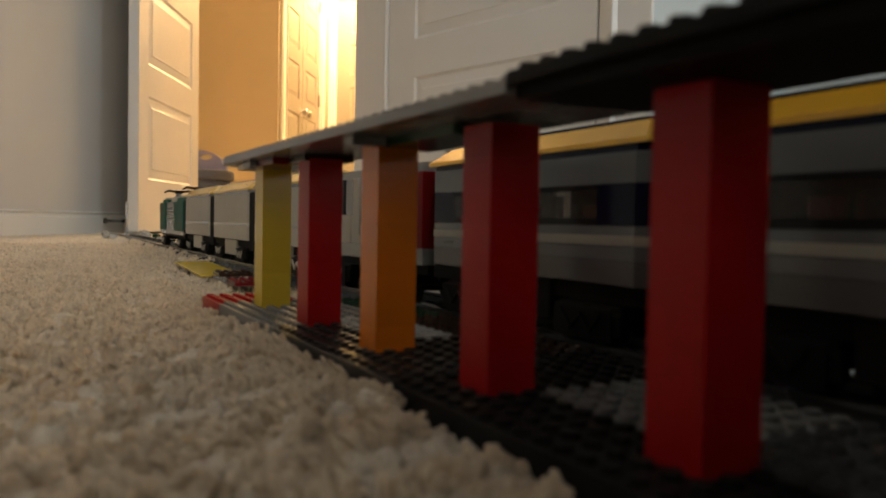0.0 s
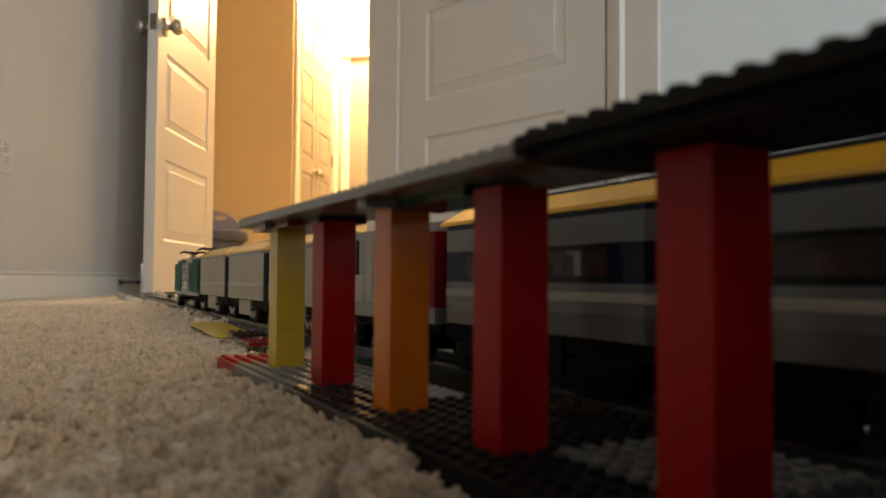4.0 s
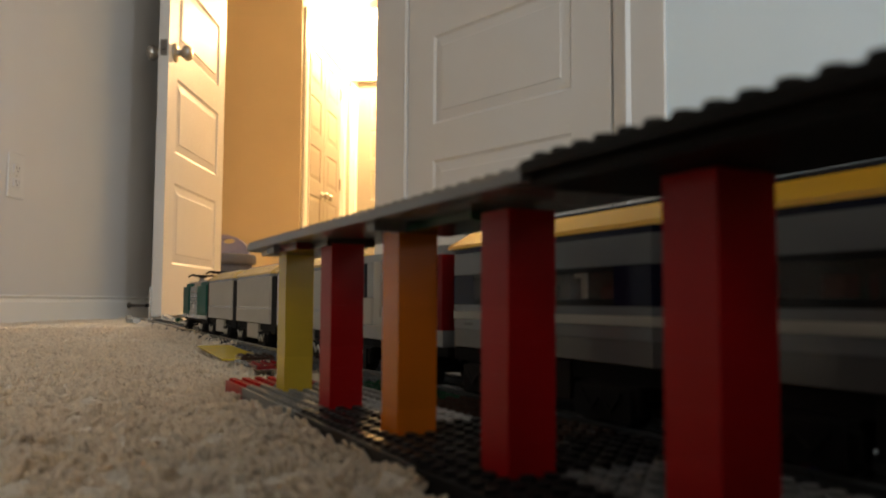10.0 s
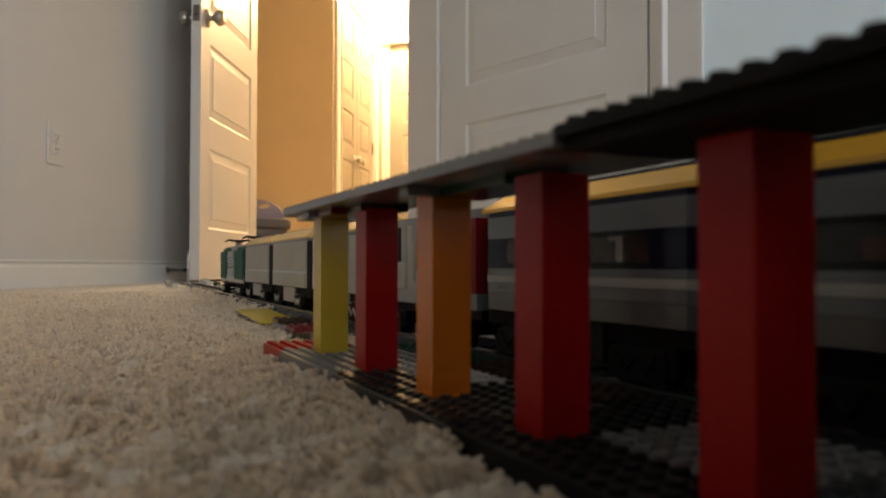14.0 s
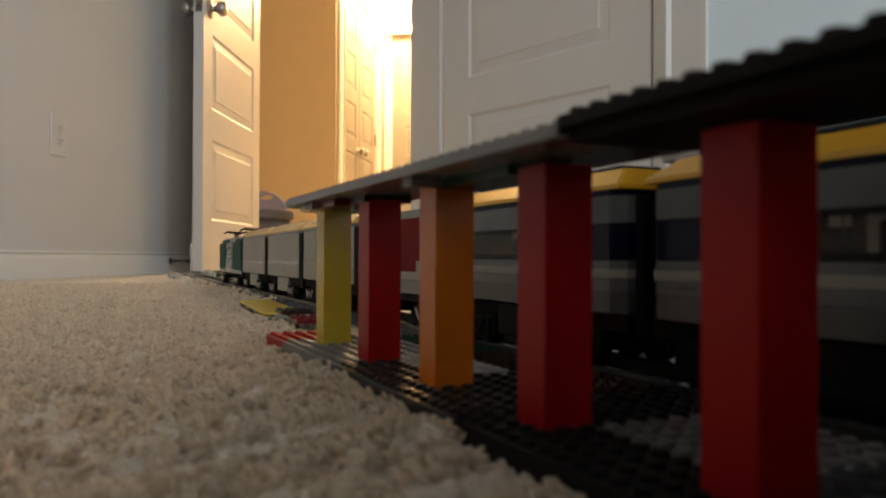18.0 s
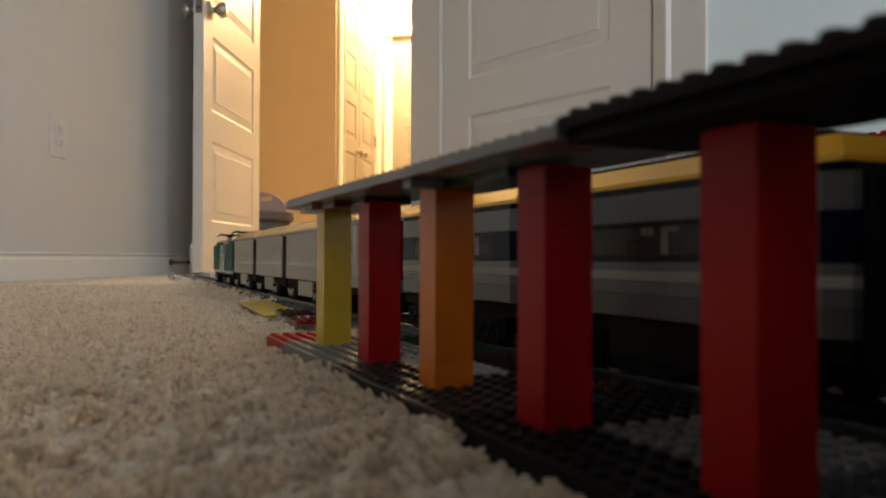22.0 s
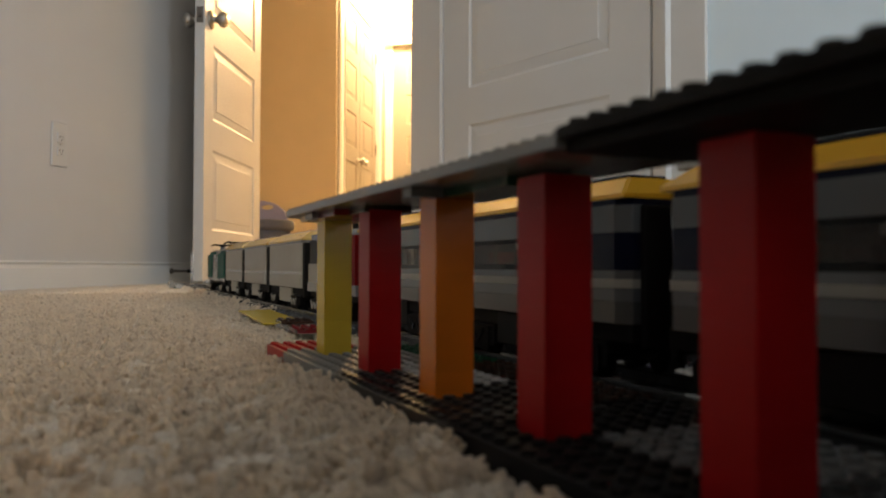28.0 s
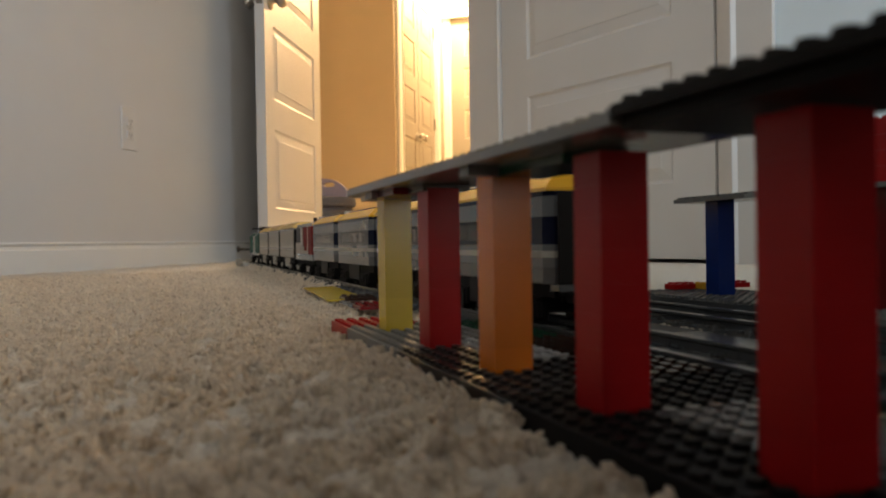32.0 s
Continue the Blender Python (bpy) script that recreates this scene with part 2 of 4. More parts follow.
def part(name, bm, mat, parent=None, label="", at=None, smooth=False):
    """One mesh object under a thing or a part; bm may be a bmesh or a ready mesh."""
    me = bm if isinstance(bm, bpy.types.Mesh) else mesh_of(name, bm, mat, smooth)
    ob = new(name, me)
    if parent is not None:
        ob.parent = parent
    if at is not None:
        ob.matrix_basis = at
    if label:
        ob["label"] = label
    return ob


def thing(name, label, category, m=None, group="", kind=""):
    ob = new(name)
    ob.empty_display_size = 0.02
    if m is not None:
        ob.matrix_basis = m
    return tagged(ob, label, category, group, kind)


def box(bm, x0, x1, y0, y1, z0, z1, bevel=0.0):
    vs = [bm.verts.new((x, y, z)) for z in (z0, z1) for y in (y0, y1) for x in (x0, x1)]
    fs = [bm.faces.new([vs[i] for i in q]) for q in
          ((0, 2, 3, 1), (4, 5, 7, 6), (0, 1, 5, 4), (2, 6, 7, 3), (0, 4, 6, 2), (1, 3, 7, 5))]
    if bevel > 0:
        es = {e for f in fs for e in f.edges}
        bmesh.ops.bevel(bm, geom=list(es), offset=bevel, segments=1, affect="EDGES", profile=0.5)
    return bm


def bx(*a, bevel=0.0):
    return box(bmesh.new(), *a, bevel=bevel)


def prism(profile, y0, y1, bm=None):
    """A closed outline in x and z, drawn out along y."""
    bm = bm or bmesh.new()
    a = [bm.verts.new((x, y0, z)) for x, z in profile]
    b = [bm.verts.new((x, y1, z)) for x, z in profile]
    n = len(profile)
    bm.faces.new(a)
    bm.faces.new(b[::-1])
    for i in range(n):
        bm.faces.new((a[(i + 1) % n], a[i], b[i], b[(i + 1) % n]))
    bmesh.ops.recalc_face_normals(bm, faces=bm.faces)
    return bm


def cyl(bm, c, axis, r, h, n=16, r2=None):
    """A cylinder or cone with its base centre at c."""
    q = Vector((0, 0, 1)).rotation_difference(Vector(axis)).to_matrix().to_4x4()
    m = Matrix.Translation(c) @ q @ Matrix.Translation((0, 0, h / 2))
    bmesh.ops.create_cone(bm, cap_ends=True, segments=n, radius1=r, radius2=r if r2 is None else r2, depth=h, matrix=m)
    return bm


def lathe(profile, n=24, bm=None):
    """A profile of (radius, z), turned about z."""
    bm = bm or bmesh.new()
    rings = [[bm.verts.new((r * math.cos(6.28319 * i / n), r * math.sin(6.28319 * i / n), z)) for i in range(n)]
             for r, z in profile]
    for a, b in zip(rings, rings[1:]):
        for i in range(n):
            bm.faces.new((a[i], a[(i + 1) % n], b[(i + 1) % n], b[i]))
    bm.faces.new(rings[0][::-1])
    bm.faces.new(rings[-1])
    return bm


ST = 0.008      # stud pitch
PL = 0.0032     # plate height
BR = 0.0096     # brick height


def studs(bm, nx, ny, x0, y0, z, skip=None):
    for i in range(nx):
        for j in range(ny):
            if skip and skip(x0 + (i + 0.5) * ST, y0 + (j + 0.5) * ST):
                continue
            cx, cy = x0 + (i + 0.5) * ST, y0 + (j + 0.5) * ST
            k = 10
            lo = [bm.verts.new((cx + 0.0024 * math.cos(6.2832 * q / k), cy + 0.0024 * math.sin(6.2832 * q / k), z)) for q in range(k)]
            hi = [bm.verts.new((v.co.x, v.co.y, z + 0.0014)) for v in lo]
            tp = [bm.verts.new((cx + (v.co.x - cx) * 0.9, cy + (v.co.y - cy) * 0.9, z + 0.0017)) for v in lo]
            for a, b in ((lo, hi), (hi, tp)):
                for q in range(k):
                    bm.faces.new((a[q], a[(q + 1) % k], b[(q + 1) % k], b[q]))
            bm.faces.new(tp)


def plate(nx, ny, h, stud=True, skip=None, gap=0.00006, bevel=0.0002):
    """A studded plate or brick, its corner at the origin."""
    bm = bx(gap, nx * ST - gap, gap, ny * ST - gap, 0, h - gap, bevel=bevel)
    if stud:
        studs(bm, nx, ny, 0, 0, h - gap, skip)
    return bm

# ---- the room ----
WD = Vector((0.530, 0.848, 0))            # along the left wall
WN = Vector((0.848, -0.530, 0))           # out of it, into the room
CD = Vector((0.253, -0.967, 0))           # along the cupboard wall, towards the camera
CN = Vector((-0.967, -0.253, 0))
WA = Vector((-0.225, 2.334, 0))           # a point of the left wall
CA = Vector((1.014, 2.10, 0))             # a point of the cupboard wall
CEILZ = 2.55


def frame_of(origin, along, out):
    """Local x along a wall, local y into the wall (away from the room), z up."""
    m = Matrix.Identity(4)
    for i, v in enumerate((along, -out, Vector((0, 0, 1)))):
        m.col[i][:3] = v
    m.translation = origin
    return m


def structure(name, bm, mat, m, label, category):
    ob = part(name, bm, mat, None, label, m)
    return tagged(ob, label, category, kind="structure")


LW = frame_of(WA, WD, WN)
structure("wall_left", bx(-4.5, 1.75, 0, 0.12, 0, CEILZ), WALLWARMLIT, LW, "pale painted wall, warm light put into its grey, over a low white baseboard", "wall")
CW = frame_of(CA, CD, CN)


def baseboard(name, m, x0, x1, h=0.0775):
    prof = [(0, 0), (0, h), (-0.013, h), (-0.015, h - 0.003), (-0.013, h - 0.007), (-0.008, h - 0.010), (-0.009, h - 0.016), (-0.011, h - 0.02), (-0.011, 0)]
    bm = bmesh.new()
    a = [bm.verts.new((x0, y, z)) for y, z in prof]
    b = [bm.verts.new((x1, y, z)) for y, z in prof]
    n = len(prof)
    bm.faces.new(a), bm.faces.new(b[::-1])
    for i in range(n):
        bm.faces.new((a[(i + 1) % n], a[i], b[i], b[(i + 1) % n]))
    bmesh.ops.recalc_face_normals(bm, faces=bm.faces)
    return structure(name, bm, TRIM, m, "white painted baseboard with a moulded top", "baseboard")


baseboard("baseboard", LW, -4.3, 1.30)

# cupboard wall: an opening of 0.77 for the door, from s = -0.136 to 0.634 m
s0, s1, DOORH = -0.136, 0.634, 2.03
bm = bmesh.new()
box(bm, -0.30, s0 - 0.0525, 0, 0.12, 0, CEILZ)
box(bm, s1 + 0.0525, 1.9985, 0, 0.12, 0, CEILZ)
box(bm, s0 - 0.05, s1 + 0.05, 0, 0.12, DOORH + 0.06, CEILZ)
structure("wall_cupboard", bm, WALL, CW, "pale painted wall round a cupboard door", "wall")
bm = bx(-0.30, -0.18, 0.12, 0.70, 0, CEILZ)
box(bm, 0.70, 0.82, 0.12, 0.70, 0, CEILZ)
box(bm, -0.30, 0.82, 0.70, 0.82, 0, CEILZ)
structure("wall_cupboard_inside", bm, WALL, CW, "plain walls closing the cupboard", "wall")
bm = bx(2.0, 3.75, 0, 0.12, 0, CEILZ)
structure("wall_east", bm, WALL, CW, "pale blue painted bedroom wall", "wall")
baseboard("baseboard", CW, s1 + 0.16, 3.0)
# the wall between bedroom and hall above the doorway, and closing walls
HINGE = WA + WD * 1.43 + WN * 0.10
DW = frame_of(HINGE, WN, -WD)             # doorway wall: x along the opening
bm = bmesh.new()
box(bm, -0.10, 0.0, -0.12, 0, 0, CEILZ)
box(bm, 0.0, 1.2, -0.12, 0, 2.06, CEILZ)
structure("wall_doorway", bm, WALL, DW, "painted wall over an open bedroom doorway", "wall")
bm = bmesh.new()
box(bm, -2.7, -0.72, -1.52, -1.40, 0, CEILZ)
box(bm, 0.92, 1.36, -1.52, -1.40, 0, CEILZ)
box(bm, 1.36, 1.84, -1.52, -1.40, 0, 0.88)
box(bm, 1.36, 1.84, -1.52, -1.40, 2.22, CEILZ)
box(bm, 1.84, 2.2, -1.52, -1.40, 0, CEILZ)
box(bm, -0.72, 0.92, -1.52, -1.40, 0, 0.06)
box(bm, -0.72, 0.92, -1.52, -1.40, 2.05, CEILZ)
structure("wall_south", bm, WALL, pose(0, 0, 0), "plain painted bedroom wall with openings for the added lamp and a window", "wall")
# unseen dark panels round the camera, added to shade the near station and carpet
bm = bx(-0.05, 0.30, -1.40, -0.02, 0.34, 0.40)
box(bm, -0.08, 0.16, -0.19, -0.15, 0, 0.17)
box(bm, -0.36, -0.08, -0.19, -0.15, 0, 0.085)
box(bm, -0.40, -0.36, -0.50, 0.42, 0, 0.55)
box(bm, 0.30, 0.85, -1.40, 0.58, 0.42, 0.48)
box(bm, 0.77, 0.85, -1.40, 0.42, 0, 0.42)
structure("wall_alcove", bm, SHADEDARK, pose(0, 0, 0), "unseen dark panels added to shade the near toys", "wall")
# hall
HA = Vector((1.657, 5.593, 0))
HW = frame_of(HA, WD, WN)
bm = bmesh.new()
box(bm, -2.35, -1.70, 0, 0.1, 0, CEILZ)
box(bm, -0.23, -0.10, 0, 0.1, 0, CEILZ)
box(bm, -0.10, 1.07, 0, 0.1, 2.06, CEILZ)
box(bm, 1.07, 1.35, 0, 0.1, 0, CEILZ)
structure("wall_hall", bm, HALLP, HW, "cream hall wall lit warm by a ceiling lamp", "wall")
# the hall widens beside the doorway: a wall facing the bedroom, and one that closes it
P0, P1 = HA + WD * -0.23, HA + WD * -1.70 - WN * 0.02
P2 = P0 + Vector((-1.20, 0.36, 0))
for nm, a, b in (("wall_hall_facing", P0, P2), ("wall_hall_side", P2, P1)):
    d = (a - b).normalized()
    m = frame_of(b, d, Vector((d.y, -d.x, 0)))
    structure(nm, bx(0, (a - b).length, 0, 0.1, 0, CEILZ), HALLPALE, m, "hall wall in soft warm light, its paint lightened to make up for it", "wall")
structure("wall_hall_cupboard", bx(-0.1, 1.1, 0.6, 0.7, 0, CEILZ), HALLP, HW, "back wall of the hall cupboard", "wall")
EW = frame_of(HA + WD * 1.35 - WN * 0.05, WN, -WD)
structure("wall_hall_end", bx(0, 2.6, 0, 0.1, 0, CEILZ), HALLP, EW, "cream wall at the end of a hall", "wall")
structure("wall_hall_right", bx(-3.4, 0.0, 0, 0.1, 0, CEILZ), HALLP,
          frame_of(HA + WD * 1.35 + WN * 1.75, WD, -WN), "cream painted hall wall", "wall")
structure("ceiling", bx(-5, 5, -5, 9, CEILZ, CEILZ + 0.1), CEIL, pose(0, 0, 0), "white textured ceiling", "ceiling")


# ---- carpet: one lumpy sheet, finest where the camera lies ----
def carpet():
    rng = np.random.default_rng(5)
    table = rng.random((256, 256))

    def noise(x, y, size, turn):
        """Smooth lattice noise, 0 to 1, of the given lump size."""
        u = (x * math.cos(turn) + y * math.sin(turn)) / size + 40.0
        v = (y * math.cos(turn) - x * math.sin(turn)) / size + 40.0
        i, j = np.floor(u).astype(int), np.floor(v).astype(int)
        fu, fv = u - i, v - j
        fu, fv = fu * fu * (3 - 2 * fu), fv * fv * (3 - 2 * fv)
        i, j, i1, j1 = i % 256, j % 256, (i + 1) % 256, (j + 1) % 256
        return (table[i, j] * (1 - fu) + table[i1, j] * fu) * (1 - fv) + (table[i, j1] * (1 - fu) + table[i1, j1] * fu) * fv

    def level(x, y):
        """Height of the pile: it stands up along the platform's edge and is pressed flat under the toys."""
        rise = np.interp(y, [0.1, 0.2, 0.35, 0.44, 0.53, 0.8, 1.4], [0.0122, 0.0124, 0.0124, 0.0112, 0.0072, 0.0050, 0.0012])
        z = rise * np.where(x < 0.11, np.exp(-(np.clip(0.10 - x, 0, 9) / 0.16) ** 2), 1.0)
        z = np.where((x < 0.198) & (y < 0.515), z + np.interp(x, [0.1000, 0.1015, 0.1045], [0, -0.003, -1]).clip(-0.006 - z, 0), z)
        w = x - 0.0114 * (y - 0.4)                   # across the long track
        z = np.where((w > 0.204) & (w < 0.268) & (y < 2.5), np.minimum(z, 0.0005), z)
        z = np.where((w > 0.188) & (w <= 0.202) & (y < 0.62), np.minimum(z, 0.0005), z)
        heap = 0.0115 * np.exp(-((w - 0.201) / 0.013) ** 2) * np.interp(y, [0.90, 1.02, 2.3, 2.5], [0, 1, 1, 0.3])
        z = np.where((w <= 0.204), np.maximum(z, heap), z)
        z = np.where((x > 0.150) & (x <= 0.204) & (y > 0.58) & (y < 1.03), np.minimum(z, 0.0020), z)
        z = np.where((w >= 0.2675) & (x < 0.304) & (y < 0.60), np.minimum(z, 0.0015), z)
        z = np.where((x >= 0.296) & (x <= 0.3125) & (y < 0.85), np.minimum(z, 0.0062), z)
        return np.where((x > 0.3125) & (y < 0.85), np.minimum(z, 0.0005), z)

    def pile(x, y):
        wx, wy = x + 0.005 * (noise(x, y, 0.008, 0.9) - 0.5), y + 0.005 * (noise(x, y, 0.008, 2.2) - 0.5)
        lump = np.sqrt(np.abs(2 * noise(wx, wy, 0.0072, 0.4) - 1) + 0.01)
        knot = np.sqrt(np.abs(2 * noise(wx, wy, 0.0046, 1.1) - 1) + 0.01)
        dent = np.clip(noise(wx, wy, 0.0082, 1.7) - 0.56, 0, 1) * np.clip(noise(x, y, 0.05, 0.2) + 0.35, 0, 1)
        return (level(x, y) + 0.0034 * (lump - 0.62) + 0.0036 * (knot - 0.62) + 0.0030 * (noise(x, y, 0.0030, 0.6) - 0.5)
                + 0.0030 * (noise(x, y, 0.030, 2.6) - 0.5) - 0.030 * dent)

    def clump(x, y):
        """Height of the tuft tips: the pile with broader clumps."""
        return pile(x, y) + 0.0048 * (noise(x, y, 0.015, 1.3) - 0.55) - 0.014 * np.clip(noise(x, y, 0.0105, 2.0) - 0.60, 0, 1) / 0.40

    def tufts(x0, x1, y0, y1, pitch, r, sides):
        """Leaning tufts of yarn, one small closed blob each, as arrays of vertices and triangles."""
        nx, ny = int((x1 - x0) / pitch), int((y1 - y0) / pitch)
        gx, gy = np.meshgrid(x0 + (np.arange(nx) + 0.5) * pitch, y0 + (np.arange(ny) + 0.5) * pitch)
        gx = gx.ravel() + rng.uniform(-0.5, 0.5, gx.size) * pitch
        gy = gy.ravel() + rng.uniform(-0.5, 0.5, gy.size) * pitch
        keep = (gy > 0.525) | (gx < 0.1005)
        keep |= gx > 0.29
        keep &= (gx - 0.0114 * (gy - 0.4) < 0.2035) | (gx > 0.29)
        gx, gy = gx[keep], gy[keep]
        n = gx.size
        top = clump(gx, gy) + rng.uniform(-0.0010, 0.0008, n)
        lx = 0.004 * (noise(gx, gy, 0.013, 0.3) - 0.5) + rng.normal(0, 0.0011, n)
        ly = 0.004 * (noise(gx, gy, 0.013, 1.9) - 0.5) + rng.normal(0, 0.0011, n)
        lx = np.where((gx > 0.094) & (gy < 0.53), np.minimum(lx, 0.0), lx)
        size = r * rng.uniform(0.65, 1.35, n)
        turn = rng.uniform(0, 6.2832, n)
        long = rng.uniform(1.0, 1.5, n)                # a tuft's tip lies over and is longer one way
        way = rng.uniform(0, 3.1416, n)
        rings = ((-3.2, 0.0, 0.8), (-1.15, 0.6, 1.05), (-0.3, 0.9, 0.72)) if sides > 4 else ((-2.0, 0.3, 0.95), (-0.55, 0.8, 0.85))
        out = []
        for dz, lean, w in rings:
            for q in range(sides):
                a = turn + 6.2832 * q / sides
                u, t = size * w * long * np.cos(a), size * w * np.sin(a)
                out.append(np.stack([gx + lx * lean + u * np.cos(way) - t * np.sin(way),
                                     gy + ly * lean + u * np.sin(way) + t * np.cos(way), top + dz * size], 1))
        out.append(np.stack([gx + lx, gy + ly, top], 1))
        per = len(out)
        v = np.stack(out, 1).reshape(-1, 3)
        tri = []
        for k in range(len(rings) - 1):
            for q in range(sides):
                a, b = k * sides + q, k * sides + (q + 1) % sides
                tri += [(a, b, b + sides), (a, b + sides, a + sides)]
        tri += [((len(rings) - 1) * sides + q, (len(rings) - 1) * sides + (q + 1) % sides, per - 1) for q in range(sides)]
        f = (np.array(tri)[None] + (np.arange(n) * per)[:, None, None]).reshape(-1, 3)
        return v, f

    verts, faces = [], []

    def sheet(x0, x1, y0, y1, step):
        nx, ny = int((x1 - x0) / step) + 1, int((y1 - y0) / step) + 1
        gx, gy = np.meshgrid(np.linspace(x0, x1, nx), np.linspace(y0, y1, ny))
        z = pile(gx, gy) - np.where((gx < 0.235) & (gy < 2.0), 0.0035, 0.0)
        o = sum(len(v) for v in verts)
        verts.append(np.stack([gx.ravel(), gy.ravel(), z.ravel()], 1))
        i = (np.arange(ny - 1)[:, None] * nx + np.arange(nx - 1)[None, :]).ravel() + o
        faces.extend(np.stack([i, i + 1, i + nx + 1, i + nx], 1).tolist())

    sheet(-0.42, 0.11, 0.05, 0.56, 0.0017)
    sheet(0.11, 0.50, 0.05, 0.56, 0.0034)
    sheet(-0.64, 0.50, 0.56, 1.00, 0.0028)
    sheet(-0.95, 0.60, 1.00, 1.75, 0.0035)
    sheet(-0.95, 0.85, 1.75, 3.45, 0.0060)
    o = sum(len(v) for v in verts)
    for x0, x1, y0, y1 in ((-5, 5, -5, 0.05), (-5, -0.42, 0.05, 0.56), (0.5, 5, 0.05, 1.0), (-5, -0.64, 0.56, 1.0), (-5, -0.95, 1.0, 3.45),
                           (0.6, 5, 1.0, 1.75), (0.85, 5, 1.75, 3.45), (-5, 5, 3.45, 9)):
        verts.append(np.array([(x0, y0, 0.004), (x1, y0, 0.004), (x1, y1, 0.004), (x0, y1, 0.004)]))
        faces.append((o, o + 1, o + 2, o + 3))
        o += 4
    me = bpy.data.meshes.new("carpet")
    me.from_pydata(np.concatenate(verts).tolist(), [], faces)
    me.materials.append(CARPET)
    me.polygons.foreach_set("use_smooth", np.ones(len(me.polygons), dtype=bool))
    tagged(new("floor", me), "cream cut-pile carpet with lumpy tufts", "carpet", kind="structure")
    vs, fs, o = [], [], 0
    for zone in ((-0.34, 0.102, 0.13, 0.48, 0.0021, 0.0013, 5), (-0.42, 0.22, 0.48, 0.80, 0.0027, 0.0017, 4),
                 (-0.56, 0.22, 0.80, 1.25, 0.0036, 0.0023, 4), (-0.90, 0.24, 1.25, 2.05, 0.0052, 0.0034, 4), (0.3045, 0.3125, 0.16, 0.84, 0.0028, 0.0018, 5)):
        v, f = tufts(*zone)
        vs.append(v), fs.append(f + o)
        o += len(v)
    v, f = np.concatenate(vs), np.concatenate(fs).astype(np.int32)
    me = bpy.data.meshes.new("carpet_tufts")
    me.vertices.add(len(v))
    me.vertices.foreach_set("co", v.ravel())
    me.loops.add(f.size)
    me.loops.foreach_set("vertex_index", f.ravel())
    me.polygons.add(len(f))
    me.polygons.foreach_set("loop_start", np.arange(0, f.size, 3, dtype=np.int32))
    me.polygons.foreach_set("use_smooth", np.ones(len(f), dtype=bool))
    me.update()
    me.validate()
    me.materials.append(TUFT)
    tagged(new("carpet_tufts", me), "cream twisted yarn tufts of the carpet", "carpet pile", kind="stuff")


carpet()

# ---- doors ----
PANELS = [(0.18, 0.467), (0.575, 0.842), (0.957, 1.215), (1.325, 1.585), (1.69, 1.93)]


def panel_door(width, height=2.03, thick=0.035, stile=0.118):
    """A five-panel moulded door: local x across, y 0 to thick, both faces with sunk bevelled panels."""
    bm = bmesh.new()
    zs = [0.0]
    for a, b in PANELS:
        zs += [a, b]
    zs.append(height)
    box(bm, 0, stile, 0, thick, 0, height)
    box(bm, width - stile, width, 0, thick, 0, height)
    for i in range(0, len(zs), 2):
        box(bm, stile, width - stile, 0, thick, zs[i], zs[i + 1])
    for a, b in PANELS:
        for y0, sg in ((0.0, 1), (thick, -1)):
            x0, x1 = stile, width - stile
            steps = [(0.0, 0.0), (0.005, 0.0045), (0.009, 0.0062), (0.036, 0.0024), (0.038, 0.0008)]
            rings = []
            for inset, depth in steps:
                y = y0 + sg * depth
                rings.append([bm.verts.new(p) for p in ((x0 + inset, y, a + inset), (x1 - inset, y, a + inset),
                                                        (x1 - inset, y, b - inset), (x0 + inset, y, b - inset))])
            for r, q in zip(rings, rings[1:]):
                for i in range(4):
                    f = (r[i], r[(i + 1) % 4], q[(i + 1) % 4], q[i])
                    bm.faces.new(f if sg > 0 else f[::-1])
            bm.faces.new(rings[-1] if sg > 0 else rings[-1][::-1])
    return bm


def knob_mesh():
    prof = [(0.0325, 0), (0.0325, 0.004), (0.029, 0.007), (0.013, 0.009), (0.011, 0.016), (0.012, 0.024), (0.020, 0.030),
            (0.0265, 0.038), (0.0275, 0.047), (0.024, 0.056), (0.015, 0.061), (0.004, 0.062)]
    return mesh_of("knob", lathe(prof, 24), STEEL, True)


KNOB = knob_mesh()


def knobs(door, x, z, thick, sides=(1, -1)):
    if 1 in sides:
        part("door_knob", KNOB, None, door, "round brushed-nickel door knob", pose(x, 0, z, 90, 0, 0))
    if -1 in sides:
        part("door_knob", KNOB, None, door, "round brushed-nickel door knob", pose(x, thick, z, -90, 0, 0))


def hinge(door, x, z, y=0.0):
    bm = bx(-0.016, 0.016, -0.002, 0.0, -0.045, 0.045)
    cyl(bm, (0, -0.005, -0.048), (0, 0, 1), 0.006, 0.096, 10)
    part("hinge", bm, DARKSTEEL, door, "nickel butt hinge", pose(x, y, z))


def door(name, m, width, label, knob_x, sides=(1, -1), stile=0.118, paint=DOORP, knob_z=0.925):
    d = thing(name, label, "door", m, kind="structure")
    part("door_leaf", panel_door(width, stile=stile), paint, d)
    knobs(d, knob_x, knob_z, 0.035, sides)
    return d


# the bedroom door stands open along the left wall; its latch edge is nearest
OD = Vector((0.438, 0.899, 0))
ON = Vector((0.899, -0.438, 0))
OM = frame_of(Vector((0.341, 2.852, 0.012)), OD, ON)
d = door("door_1", OM, 0.715, "white five-panel bedroom door standing open", 0.062, stile=0.096)
bm = bx(-0.0015, 0.0, 0.006, 0.029, 0.925 - 0.028, 0.925 + 0.028)
box(bm, -0.009, -0.0015, 0.011, 0.024, 0.925 - 0.008, 0.925 + 0.008)
part("latch_plate", bm, DARKSTEEL, d, "nickel latch plate in the door edge")
